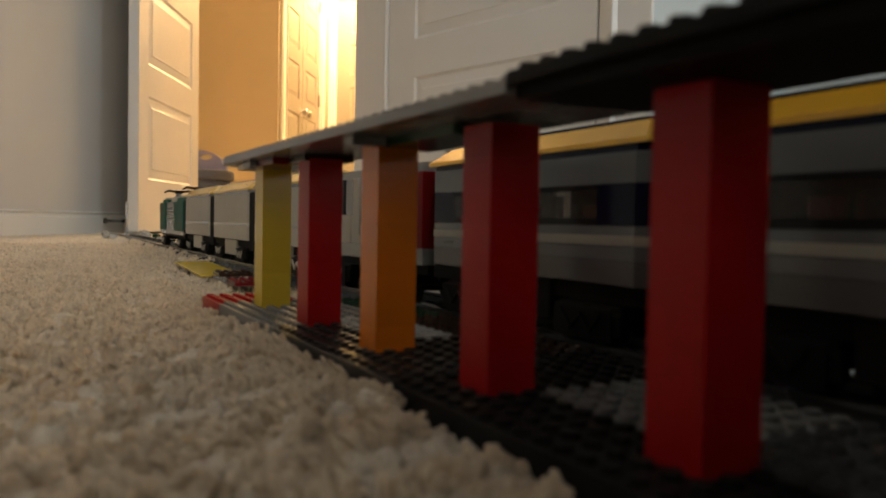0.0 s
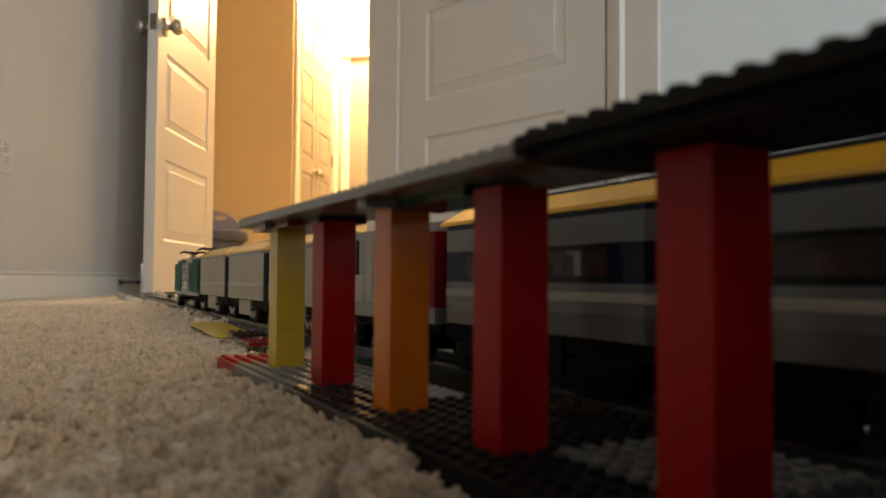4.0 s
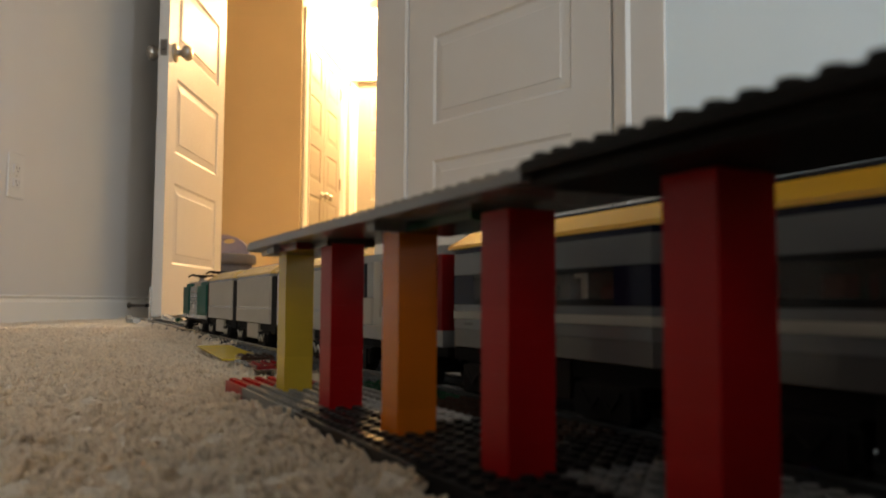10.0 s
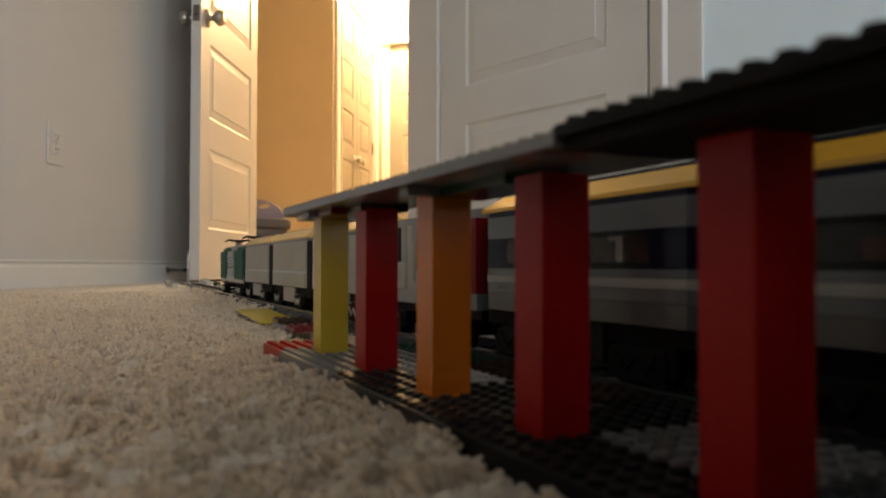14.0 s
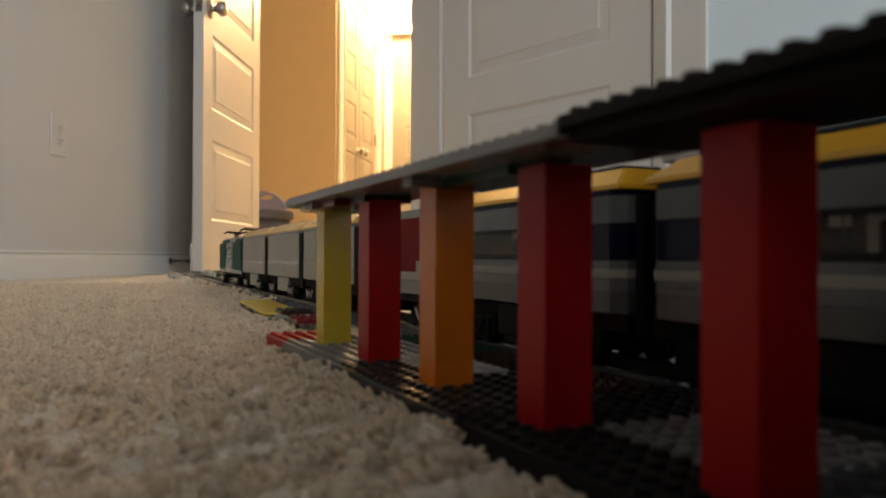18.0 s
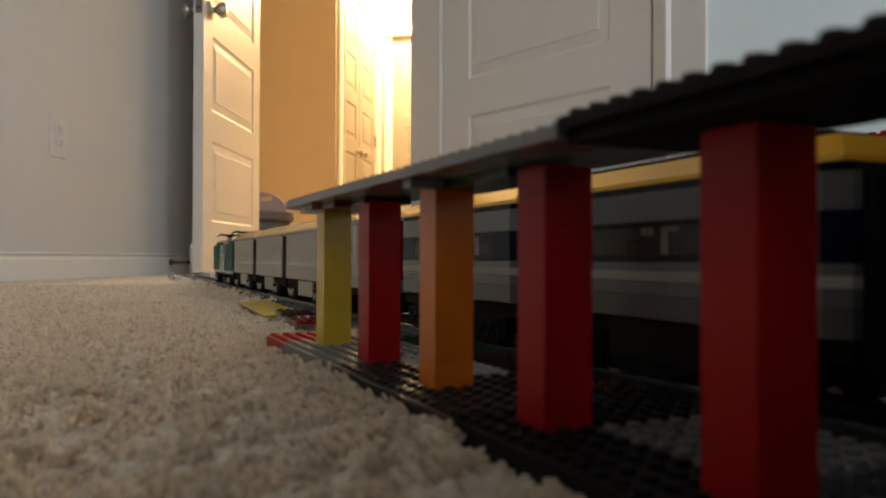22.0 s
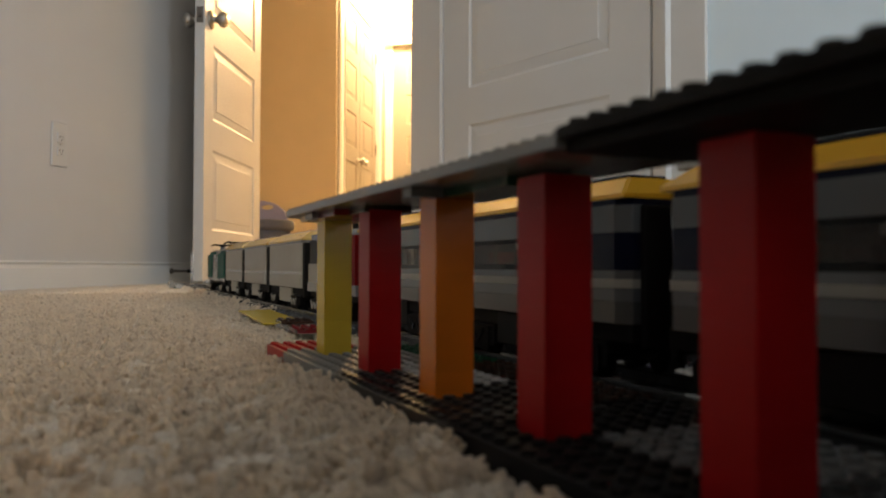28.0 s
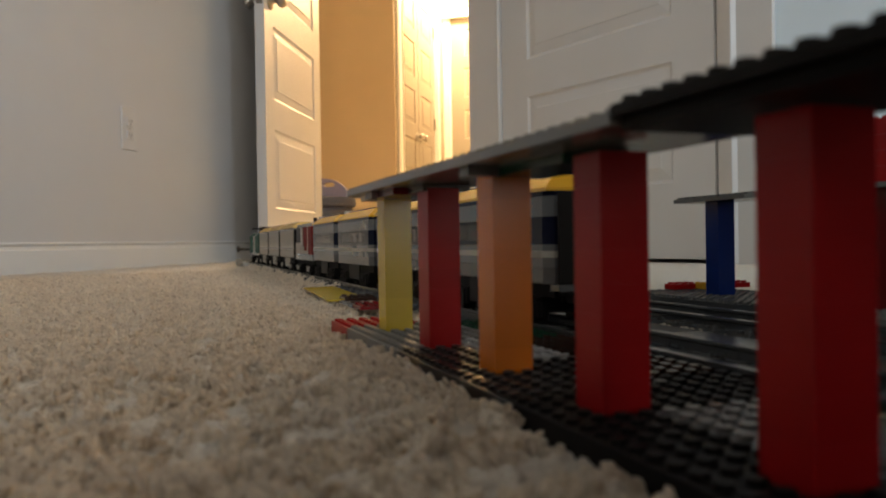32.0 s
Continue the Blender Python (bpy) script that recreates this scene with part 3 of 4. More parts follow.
# cupboard door, closed
CDM = frame_of(CA + CD * s0 + CN * 0.006 + Vector((0, 0, 0.0145)), CD, CN)
door("door_2", CDM, s1 - s0 - 0.004, "white five-panel cupboard door, closed", 0.66, (1,))


def casing(name, m, x0, x1, h, w=0.062, jamb=0.02, depth=0.12):
    bm = bmesh.new()
    for a, b in ((x0 - jamb - w, x0 - jamb), (x1 + jamb, x1 + jamb + w)):
        box(bm, a, b, -0.016, 0, 0, h + w + jamb, bevel=0.004)
        box(bm, a + 0.018, b - 0.018, -0.020, -0.016, 0, h + w, bevel=0.0015)
    box(bm, x0 - jamb, x1 + jamb, -0.016, 0, h + jamb, h + jamb + w, bevel=0.004)
    for a, b in ((x0 - jamb - 0.004, x0 - jamb + 0.008), (x1 + jamb - 0.008, x1 + jamb + 0.004)):
        box(bm, a, b, -0.026, -0.004, 0, h + jamb + 0.004, bevel=0.002)
    for a, b in ((x0 - jamb, x0 - 0.002), (x1 + 0.002, x1 + jamb)):
        box(bm, a, b, -0.004, depth, 0, h + jamb)
    box(bm, x0, x1, -0.004, depth, h + 0.003, h + jamb)
    return structure(name, bm, TRIM, m, "white painted door casing", "door casing")




def upright(bm, prof, z0, z1):
    """A moulding of the given plan section, standing upright."""
    lo = [bm.verts.new((x, y, z0)) for x, y in prof]
    hi = [bm.verts.new((x, y, z1)) for x, y in prof]
    n = len(prof)
    bm.faces.new(lo[::-1]), bm.faces.new(hi)
    for i in range(n):
        bm.faces.new((lo[i], lo[(i + 1) % n], hi[(i + 1) % n], hi[i]))


# the cupboard's casing: a proud bead beside the door, then a flat board
bm = bmesh.new()
ht = DOORH + 0.022
right = [(s1 + 0.003, 0.10), (s1 + 0.003, -0.004), (s1 + 0.006, -0.006), (s1 + 0.046, -0.019), (s1 + 0.050, -0.019), (s1 + 0.056, -0.008), (s1 + 0.143, -0.008), (s1 + 0.145, -0.006), (s1 + 0.145, 0.0), (s1 + 0.0495, 0.0), (s1 + 0.0495, 0.10)]
left = [(s0 - 0.003, 0.10), (s0 - 0.0495, 0.10), (s0 - 0.0495, 0.0), (-0.2995, 0.0), (-0.2995, -0.011), (s0 - 0.018, -0.011), (s0 - 0.015, -0.014), (s0 - 0.011, -0.014), (s0 - 0.006, -0.010), (s0 - 0.003, -0.010)]
upright(bm, right, 0, ht + 0.09)
upright(bm, left, 0, ht + 0.09)
box(bm, s0 - 0.003, s1 + 0.003, -0.022, 0.06, ht, ht + 0.09)
bmesh.ops.recalc_face_normals(bm, faces=bm.faces)
structure("trim", bm, DOORP, CW, "off-white painted casing round the cupboard door", "door casing")
# double doors of a hall cupboard
for k, (x, kx) in enumerate(((-0.06, 0.47), (0.475, 0.06))):
    m = frame_of(HA + WD * x + WN * -0.01 + Vector((0, 0, 0.015)), WD, WN)
    d = door("door_%d" % (k + 3), m, 0.53, "five-panel leaf of a hall cupboard's double doors, paint darkened to offset the lamp", kx, (1,), 0.10, HALLDOORDIM, 0.865)
    for z in (0.25, 1.04, 1.82):
        hinge(d, 0.0 if k == 0 else 0.53, z, -0.022 if k == 0 else 0.0)
casing("trim", HW, -0.06, 1.008, DOORH + 0.015, w=0.10, depth=0.09)
# door at the end of the hall
m = frame_of(HA + WD * 1.345 + WN * 0.07 + Vector((0, 0, 0.012)), WN, -WD)
door("door_5", m, 0.76, "five-panel door at the end of the hall, paint darkened to offset the lamp", 0.70, (1,), paint=HALLDOORDIM)
casing("trim", EW, 0.12, 0.88, DOORH + 0.012, depth=0.02)
structure("trim", bx(0.085, 0.98, -0.075, -0.021, 2.035, 2.072, bevel=0.004), TRIM, EW, "cream ledge over the door at the hall's end", "ledge")

# ---- toy station ----
PX, PZ = 0.102, 0.0132          # edge and top of the platform
station = thing("toy_station", "toy brick station: studded platform, coloured pillars, flat roof", "toy station", pose(PX, 0, 0))
S1 = 0.4374                     # near face of the far pillar; the others follow every ten studs


def deck(colour, name, i, j, nx, ny, h=BR, z=PZ):
    return part(name, plate(nx, ny, h), colour, station, "", pose(i * ST, S1 + j * ST, z - h))


# the deck, in studs from the far pillar's near face: column, row, width, length
deck(RED, "red_plate", 0, 4, 6, 6)
deck(DECKGREY, "grey_plate", 0, -10, 4, 14)
deck(DECKGREY, "grey_plate", 4, -7, 4, 11)
deck(GREEN, "green_plate", 8, -8, 4, 12)
deck(WHITE, "white_plate", 4, -17, 4, 10)
deck(DECKBLACK, "black_plate", 0, -26, 4, 16)
deck(DECKBLACK, "black_plate", 4, -26, 4, 9)
deck(BROWN, "brown_plate", 8, -24, 4, 16)
deck(BLACK, "black_plate", 0, -42, 4, 16)
deck(LTGREY, "light_grey_plate", 4, -38, 7, 8)
deck(BLACK, "black_plate", 4, -30, 7, 4)
deck(BLACK, "black_plate", 8, -26, 4, 2)
deck(SKIRTGREY, "grey_plate", 4, -54, 7, 16)
deck(BLACK, "black_plate", 0, -54, 4, 12)

BRICK = mesh_of("brick", plate(2, 2, BR, stud=False, bevel=0.00003, gap=0.000005), None)


def brick_mesh(mat):
    me = BRICK.copy()
    me.materials.append(mat)
    return me


for k, (col, nm) in enumerate(((LEMON, "yellow"), (RED, "red"), (ORANGE, "orange"), (RED, "red"), (RED, "red"))):
    y = S1 - 10 * ST * k
    pil = new("pillar")
    pil.parent = station
    pil.matrix_basis = pose(2 * ST, y, PZ)
    pil["label"] = "square pillar of stacked %s bricks" % nm
    me = brick_mesh(col)
    for q in range(8):
        part("brick", me, None, pil, "", pose(random.uniform(-1, 1) * 0.00002, random.uniform(-1, 1) * 0.00002, q * BR, 0, 0, random.uniform(-0.03, 0.03)))
RZ = 0.0889                    # underside of the bearers


def roof_plate(colour, name, i, j, nx, ny, z, skip=None, stud=True):
    return part(name, plate(nx, ny, PL, stud, skip), colour, station, "", pose(i * ST, S1 + j * ST, z))


def rounded_plate(nx, ny, r):
    """A roof plate whose far left corner is cut round."""
    pts = [(0, 0), (nx * ST, 0), (nx * ST, ny * ST)]
    for q in range(9):
        a = math.pi / 2 + math.pi / 2 * q / 8
        pts.append((r + r * math.cos(a), ny * ST - r + r * math.sin(a)))
    bm = bmesh.new()
    lo = [bm.verts.new((x, y, 0)) for x, y in pts]
    hi = [bm.verts.new((x, y, PL)) for x, y in pts]
    bm.faces.new(lo[::-1]), bm.faces.new(hi)
    for i in range(len(pts)):
        bm.faces.new((lo[i], lo[(i + 1) % len(pts)], hi[(i + 1) % len(pts)], hi[i]))
    studs(bm, nx, ny, 0, 0, PL, lambda x, y: x < r and y > ny * ST - r and math.hypot(x - r, y - ny * ST + r) > r - 0.003)
    return bm


# bearers, then roof sheets
roof_plate(TAN, "bearer_plate", 1, 0, 4, 3, RZ, stud=False)
roof_plate(LTGREY, "bearer_plate", 0.6, -2, 4, 2, RZ, stud=False)
# brown here puts the red-tinged shadow under the roof into the colour
roof_plate(BROWN, "bearer_plate", 1.7, -10, 3, 3, RZ, stud=False)
roof_plate(DKRED, "bearer_plate", 1, -6, 3, 4, RZ, stud=False)
roof_plate(LTGREY, "bearer_plate", 0.5, -20.6, 2, 1, RZ, stud=False)
roof_plate(GREEN, "bearer_plate", 2.1, -27, 3, 8, RZ, stud=False)
roof_plate(BLACK, "bearer_plate", 0.4, -62, 5, 28, 0.0908, stud=False)
part("roof_plate", rounded_plate(6, 13, 3 * ST), LTGREY, station, "light grey roof plate with a rounded corner", pose(0, S1 - 7 * ST, RZ + PL))
roof_plate(LTGREY, "roof_plate", 0, -21, 6, 14, RZ + PL)
roof_plate(LTGREY, "roof_plate", 0, -34, 6, 13, RZ + PL)
roof_plate(BLACK, "black_roof_plate", 0, -48, 6, 14, 0.0940)
roof_plate(BLACK, "black_roof_plate", 0, -64, 6, 16, 0.0940)


# ---- tracks ----
TX, RAILZ = 0.229, 0.0145


VEER = 0.0114                   # the long track leads off a little to the right
VEER_DEG = -math.degrees(math.atan(VEER))


def track(cx, y0, n, label, turn=0.0):
    t = thing("toy_track", label, "toy track", pose(cx, y0, RAILZ - 0.0095, 0, 0, turn))
    for k in range(n):
        seg = new("track_section")
        seg.parent = t
        seg.matrix_basis = pose(0, k * 16 * ST, 0)
        part("rail", TRK_RAIL, None, seg, "", pose(-0.020, 0, 0))
        part("rail", TRK_RAIL, None, seg, "", pose(0.020, 0, 0))
        for j in range(4):
            part("sleeper", TRK_TIE, None, seg, "", pose(0, (j * 4 + 2) * ST, 0))
    return t


rail = [(-0.0032, 0), (0.0032, 0), (0.0032, 0.0022), (0.0013, 0.003), (0.0013, 0.0070), (0.0024, 0.0078), (0.0024, 0.0095),
        (-0.0024, 0.0095), (-0.0024, 0.0078), (-0.0013, 0.0070), (-0.0013, 0.003), (-0.0032, 0.0022)]
TRK_RAIL = mesh_of("rail", prism(rail, 0.0003, 16 * ST - 0.0003), DKGREY)
bm = bx(-0.032, 0.032, -0.0078, 0.0078, 0.0, 0.0032, bevel=0.0003)
studs(bm, 2, 2, -0.032, -0.008, 0.0032)
studs(bm, 2, 2, 0.016, -0.008, 0.0032)
TRK_TIE = mesh_of("sleeper", bm, DKGREY)
track(TX - VEER * 1.0, -0.60, 24, "dark grey toy railway track under the long train", VEER_DEG)
track(0.345, -0.60, 14, "dark grey toy railway track beside the platform")
# ---- second platform ----
st2 = thing("toy_platform", "grey toy platform with blue and red pillars under a red-topped roof", "toy station", pose(0.384, 0.10, 0.0033))
part("grey_plate", plate(12, 27, BR), DKGREY, st2, "", pose(0, 0.30, PZ - BR))
part("grey_plate", plate(12, 30, BR), DECKGREY, st2, "", pose(0, 0.06, PZ - BR))
for y, col, nm, wide in ((0.43, BLUE, "blue", 1), (0.246, DKRED, "dark red", 3), (0.230, BLUE, "blue", 1)):
    pil = new("pillar")
    pil.parent = st2
    pil.matrix_basis = pose(0.036, y, PZ)
    pil["label"] = "square pillar of stacked %s bricks" % nm
    me = brick_mesh(col)
    for q in range(8):
        for k in range(wide):
            part("brick", me, None, pil, "", pose(0, 2 * ST * k, q * BR))
part("roof_plate", plate(5, 11, PL), MIDGREY, st2, "", pose(0.025, 0.386, PZ + 8 * BR))
part("roof_plate", plate(5, 40, PL), LTGREY, st2, "light grey roof plate", pose(0.025, 0.066, PZ + 8 * BR))
# a low wall of red bricks along the roof
course = new("roof_wall")
course.parent = st2
course.matrix_basis = pose(0.025, 0.02, PZ + 8 * BR + PL)
course["label"] = "low wall of red bricks"
me = mesh_of("brick", plate(2, 4, BR), RED)
for q in range(4):
    for k in range(10 - q % 2):
        part("brick", me, None, course, "", pose(0, 4 * ST * k + 2 * ST * (q % 2), q * BR))
for q in (1, 3):
    for y in (0.0, 38 * ST):
        part("brick", plate(2, 2, BR), RED, course, "", pose(0, y, q * BR))

# ---- the train ----
XS, TW = 0.205, 0.048
K = XS / 0.212
# offsets behind the locomotive's pantograph, in metres along the track
CARS = [("toy_locomotive", -0.269, -0.009), ("grey", 0.001, 0.1905), ("grey", 0.2118, 0.3997), ("grey", 0.4194, 0.6154),
        ("red", 0.6407, 0.8203), ("coach", 0.829, 1.010), ("coach", 1.028, 1.2139), ("coach", 1.238, 1.432), ("coach", 1.455, 1.653)]


def bogie_mesh():
    bm = bx(-0.021, 0.021, -0.020, 0.020, 0.010, 0.016, bevel=0.0006)
    for s in (-1, 1):
        box(bm, s * 0.0215 - 0.0012, s * 0.0215 + 0.0012, -0.022, 0.022, 0.004, 0.013, bevel=0.0005)
        for y in (-0.012, 0.012):
            box(bm, s * 0.0230 - 0.0010, s * 0.0230 + 0.0010, y - 0.004, y + 0.004, 0.004, 0.011, bevel=0.0006)
        box(bm, s * 0.0226 - 0.0008, s * 0.0226 + 0.0008, -0.003, 0.003, 0.002, 0.009, bevel=0.0005)
        box(bm, s * 0.0238 - 0.0005, s * 0.0238 + 0.0005, -0.0185, 0.0185, 0.0015, 0.0150, bevel=0.0003)
    return mesh_of("bogie", bm, MATTEBLACK)


BOGIE = bogie_mesh()

def zigzag():
    """A zigzag strip in the yz plane, 1.5 mm thick."""
    pts = [(-0.013, 0.0125), (-0.0065, 0.0055), (0.0, 0.0115), (0.0065, 0.0055), (0.013, 0.0125)]
    loop = [(y, z + 0.0008) for y, z in pts] + [(y, z - 0.0008) for y, z in pts[::-1]]
    bm = bmesh.new()
    a = [bm.verts.new((-0.0007, y, z)) for y, z in loop]
    b = [bm.verts.new((0.0007, y, z)) for y, z in loop]
    bm.faces.new(a), bm.faces.new(b[::-1])
    for i in range(len(loop)):
        bm.faces.new((a[(i + 1) % len(loop)], a[i], b[i], b[(i + 1) % len(loop)]))
    bmesh.ops.recalc_face_normals(bm, faces=bm.faces)
    return bm


SPRING = mesh_of("spring", zigzag(), PALEGREY)
# shaded copy: the grey spring blackened for the gloom under windowed coaches
SPRING_SHADED = mesh_of("spring", zigzag(), BLACK)
bm = cyl(bmesh.new(), (-0.019, 0, 0), (1, 0, 0), 0.0016, 0.038, 10)
for s in (-1, 1):
    cyl(bm, (s * 0.0195 - 0.0035, 0, 0), (1, 0, 0), 0.0072, 0.007, 20)
    cyl(bm, (s * 0.0155 - 0.0008, 0, 0), (1, 0, 0), 0.0085, 0.0016, 20)
    for q in range(5):
        box(bm, s * 0.0231 - 0.0004, s * 0.0231 + 0.0004, 0.0042 * math.cos(q * 1.2566) - 0.0007, 0.0042 * math.cos(q * 1.2566) + 0.0007,
            0.0042 * math.sin(q * 1.2566) - 0.0007, 0.0042 * math.sin(q * 1.2566) + 0.0007)
WHEELSET = mesh_of("wheelset", bm, MATTEBLACK)
WHEELS = []


def bogies(car, length, ys, dark=False):
    for y in ys:
        b = part("bogie", BOGIE, None, car, "black wheel bogie", pose(0, y, 0))
        for s in (-1, 1):
            part("spring", SPRING_SHADED if dark else SPRING, None, b, "grey zigzag spring", pose(s * 0.0249, 0, 0))
        for q in (-0.011, 0.011):
            w = part("wheelset", WHEELSET, None, b, "", pose(0, q, 0.0072))
            WHEELS.append((w, q))


H = TW / 2


def plan_block(hw, y0, y1, z0, z1, c0=0.0, c1=0.0):
    """A block whose corners are cut off in plan at either end."""
    pts = [(-hw + c0, y0), (hw - c0, y0), (hw, y0 + 1.6 * c0), (hw, y1 - 1.6 * c1), (hw - c1, y1), (-hw + c1, y1), (-hw, y1 - 1.6 * c1), (-hw, y0 + 1.6 * c0)]
    keep = [p for i, p in enumerate(pts) if p != pts[i - 1]]
    bm = bmesh.new()
    lo = [bm.verts.new((x, y, z0)) for x, y in keep]
    hi = [bm.verts.new((x, y, z1)) for x, y in keep]
    n = len(keep)
    bm.faces.new(lo[::-1]), bm.faces.new(hi)
    for i in range(n):
        bm.faces.new((lo[i], lo[(i + 1) % n], hi[(i + 1) % n], hi[i]))
    bmesh.ops.bevel(bm, geom=list(bm.edges), offset=0.00015, segments=1, affect="EDGES")
    return bm


def band(car, name, mat, L, z0, z1, inset=0.0, y0=None, y1=None, label="", cut=0.0):
    a, b = (0.0 if y0 is None else y0), (L if y1 is None else y1)
    return part(name, plan_block(H - inset, a, b, z0, z1, cut, cut), mat, car, label)


def roof(car, mat, L, z0, z1, ends=0.010):
    bm = bmesh.new()
    w0, w1 = H + 0.0004, H - 0.010
    lo = [(-w0, 0, z0), (w0, 0, z0), (w0, L, z0), (-w0, L, z0)]
    mid = [(-w0, 0, z0 + 0.002), (w0, 0, z0 + 0.002), (w0, L, z0 + 0.002), (-w0, L, z0 + 0.002)]
    hi = [(-w1, ends, z1), (w1, ends, z1), (w1, L - ends, z1), (-w1, L - ends, z1)]
    rows = [[bm.verts.new(p) for p in r] for r in (lo, mid, hi)]
    for a, b in zip(rows, rows[1:]):
        for i in range(4):
            bm.faces.new((a[i], a[(i + 1) % 4], b[(i + 1) % 4], b[i]))
    bm.faces.new(rows[0][::-1])
    bm.faces.new(rows[-1])
    bmesh.ops.bevel(bm, geom=list(rows[-1][0].link_edges) + list(rows[-1][2].link_edges), offset=0.0008, segments=2, affect="EDGES")
    return part("roof", bm, mat, car, "sloping yellow roof")


# heights above the rail top
def h(z):
    return 0.063 + (z - 0.063) * K - RAILZ


CUT = 0.0045
# light seen through the coach, put in as white blocks: along the coach, then heights
BITS = [(0.0912, 0.0985, 0.0724, 0.0762), (0.0821, 0.0854, 0.0642, 0.0761), (0.0755, 0.0820, 0.0738, 0.0761),
        (0.0502, 0.0537, 0.0642, 0.0761), (0.0545, 0.0590, 0.0738, 0.0761)]


def coach(L, windows, tail=False):
    side = COACHGREY if windows else PALEGREY
    car = thing("toy_coach", "grey and navy toy coach with yellow sloped roof" if windows else "light grey toy coach with yellow sloped roof",
                "toy train car", group="coaches of the toy train")
    lo, mid = h(0.038), h(0.048)
    ya, yb, ct = 0.0, L, CUT
    band(car, "underframe", MATTEBLACK, L, 0.0165, lo, 0.004)
    # under windowed coaches the grey box is coloured black in place of shade
    band(car, "equipment_box", BLACK if windows else PALEGREY, L, 0.0065, lo - 0.001, 0.002, 0.064, L - 0.064, "box under the floor, shade put into its black" if windows else "grey box under the floor")
    if windows:
        band(car, "skirt", SKIRTGREY, L, lo, mid, 0.0002, cut=ct, y0=ya, y1=yb)
        band(car, "lower_side", side, L, mid, h(0.0539), cut=ct, y0=ya, y1=yb)
        band(car, "stripe", PALEGREY, L, h(0.0538), h(0.0578), -0.0003, label="light grey stripe along the side", cut=ct, y0=ya, y1=yb)
        band(car, "waist", side, L, h(0.0578), h(0.0617), cut=ct, y0=ya, y1=yb)
    else:
        band(car, "lower_side", side, L, lo, h(0.0539), cut=ct, y0=ya, y1=yb)
        # gloss line along the smooth side, painted as a white stripe
        band(car, "stripe", WHITE, L, h(0.0539), h(0.0565), -0.0003, label="white stripe painted in for the side's gloss", cut=ct, y0=ya, y1=yb)
        band(car, "upper_side", side, L, h(0.0565), h(0.0907), 0.0002, cut=ct, y0=ya, y1=yb)
    w0, w1 = h(0.0617), h(0.0784)
    if windows:
        e = 0.030
        for y0, y1 in ((ya, e), (L - e, yb)):
            part("door_panel", plan_block(H, y0, y1, w0 + 0.0001, w1 - 0.0001, CUT if y0 == ya else 0.0, CUT if y1 == yb else 0.0), NAVY, car, "navy door panel")
        band(car, "window_sill", BANDGREY, L, w0, w0 + 0.003, 0.0, e, L - e)
        band(car, "window_head", BANDGREY, L, w1 - 0.0022, w1, 0.0, e, L - e)
        n = max(3, round((L - 2 * e) / 0.034))
        step = (L - 2 * e) / n
        for k in range(n):
            a = e + k * step
            pn = part("window_pane", bx(-H + 0.0001, -H + 0.0012, a + 0.0001, a + step - 0.0001, w0 + 0.003, w1 - 0.0022), SMOKE, car)
            pn.visible_shadow = False
            part("window_post", bx(-H + 0.0018, -H + 0.0034, a - 0.0008, a + 0.0008, w0 + 0.003, w1 - 0.0022), PANE, car)
            # the far side is panelled dark
            zt = w1 - 0.0022
            part("inner_panel", bx(H - 0.0030, H - 0.0006, a, a + step, w0 + 0.003, zt), BROWN, car)
        for k in range(n):
            a = e + (k + 0.28) * step
            part("seat", bx(-0.017, -0.003, a, a + 0.009, w0 + 0.003, w0 + 0.008 + 0.002 * (k % 2), bevel=0.0004), BROWN if k % 3 else DKRED, car)
            part("seat", bx(0.003, 0.017, a + 0.004, a + 0.012, w0 + 0.003, w0 + 0.010, bevel=0.0004), BROWN if k % 2 else BLACK, car)
        for y0, y1, z0, z1 in BITS:
            part("seat_back", bx(-H + 0.0016, -H + 0.0026, y0, y1, z0 - RAILZ, z1 - RAILZ), GLIMPSEWHITE, car, "white block put in for light seen through the coach")
        # unreadable lettering by the door, as bars
        for k in range(6):
            part("marking", bx(-H - 0.0002, -H + 0.0002, L - 0.030 + 0.0018 * k, L - 0.0287 + 0.0018 * k, h(0.0503), h(0.0518)), DKGREY, car, "dark unreadable lettering")
        band(car, "upper_side", side, L, w1, h(0.0907), cut=ct, y0=ya, y1=yb)
    band(car, "cornice", NAVY if windows else LTGREY, L, h(0.0907), h(0.0936), 0.0006, cut=ct, y0=ya, y1=yb)
    roof(car, YELLOW if windows else YELLOWGLOSS, L, h(0.0936), h(0.1040), 0.010 if windows else 0.004)
    inset = 0.008 if windows else 0.0008
    rb = bx(-0.011, 0.011, 0.016, L - 0.016, h(0.1040), h(0.1060), bevel=0.0006)
    part("roof_ridge", rb, NAVY if windows else TAN, car)
    if windows:
        part("roof_tile", bx(-0.013, 0.004, L - 0.007, L + 0.004, h(0.1034), h(0.1072), bevel=0.0004), WHITE, car, "white tile on the roof end")
    for y in () if windows else (0.030, L - 0.030):
        part("roof_vent", bx(-H + 0.0045, -H + 0.0085, y - 0.003, y + 0.003, h(0.0975), h(0.1005), bevel=0.0004), BLACK, car, "small black roof fitting")
    for y0, y1 in ((-0.0035 if windows else -0.010, 0.0), (L, L + (0.0035 if windows else 0.010))):
        part("end_wall", bx(-H + inset, H - inset, y0, y1, 0.014, h(0.0905), bevel=0.0006), MATTEBLACK, car, "black gangway end")
    bogies(car, L, (0.038, L - 0.038), windows)
    if tail:
        part("tail_panel", plan_block(H - 0.0045, -0.006, -0.0035, 0.018, h(0.092)), BLACK, car, "black end of the last coach")
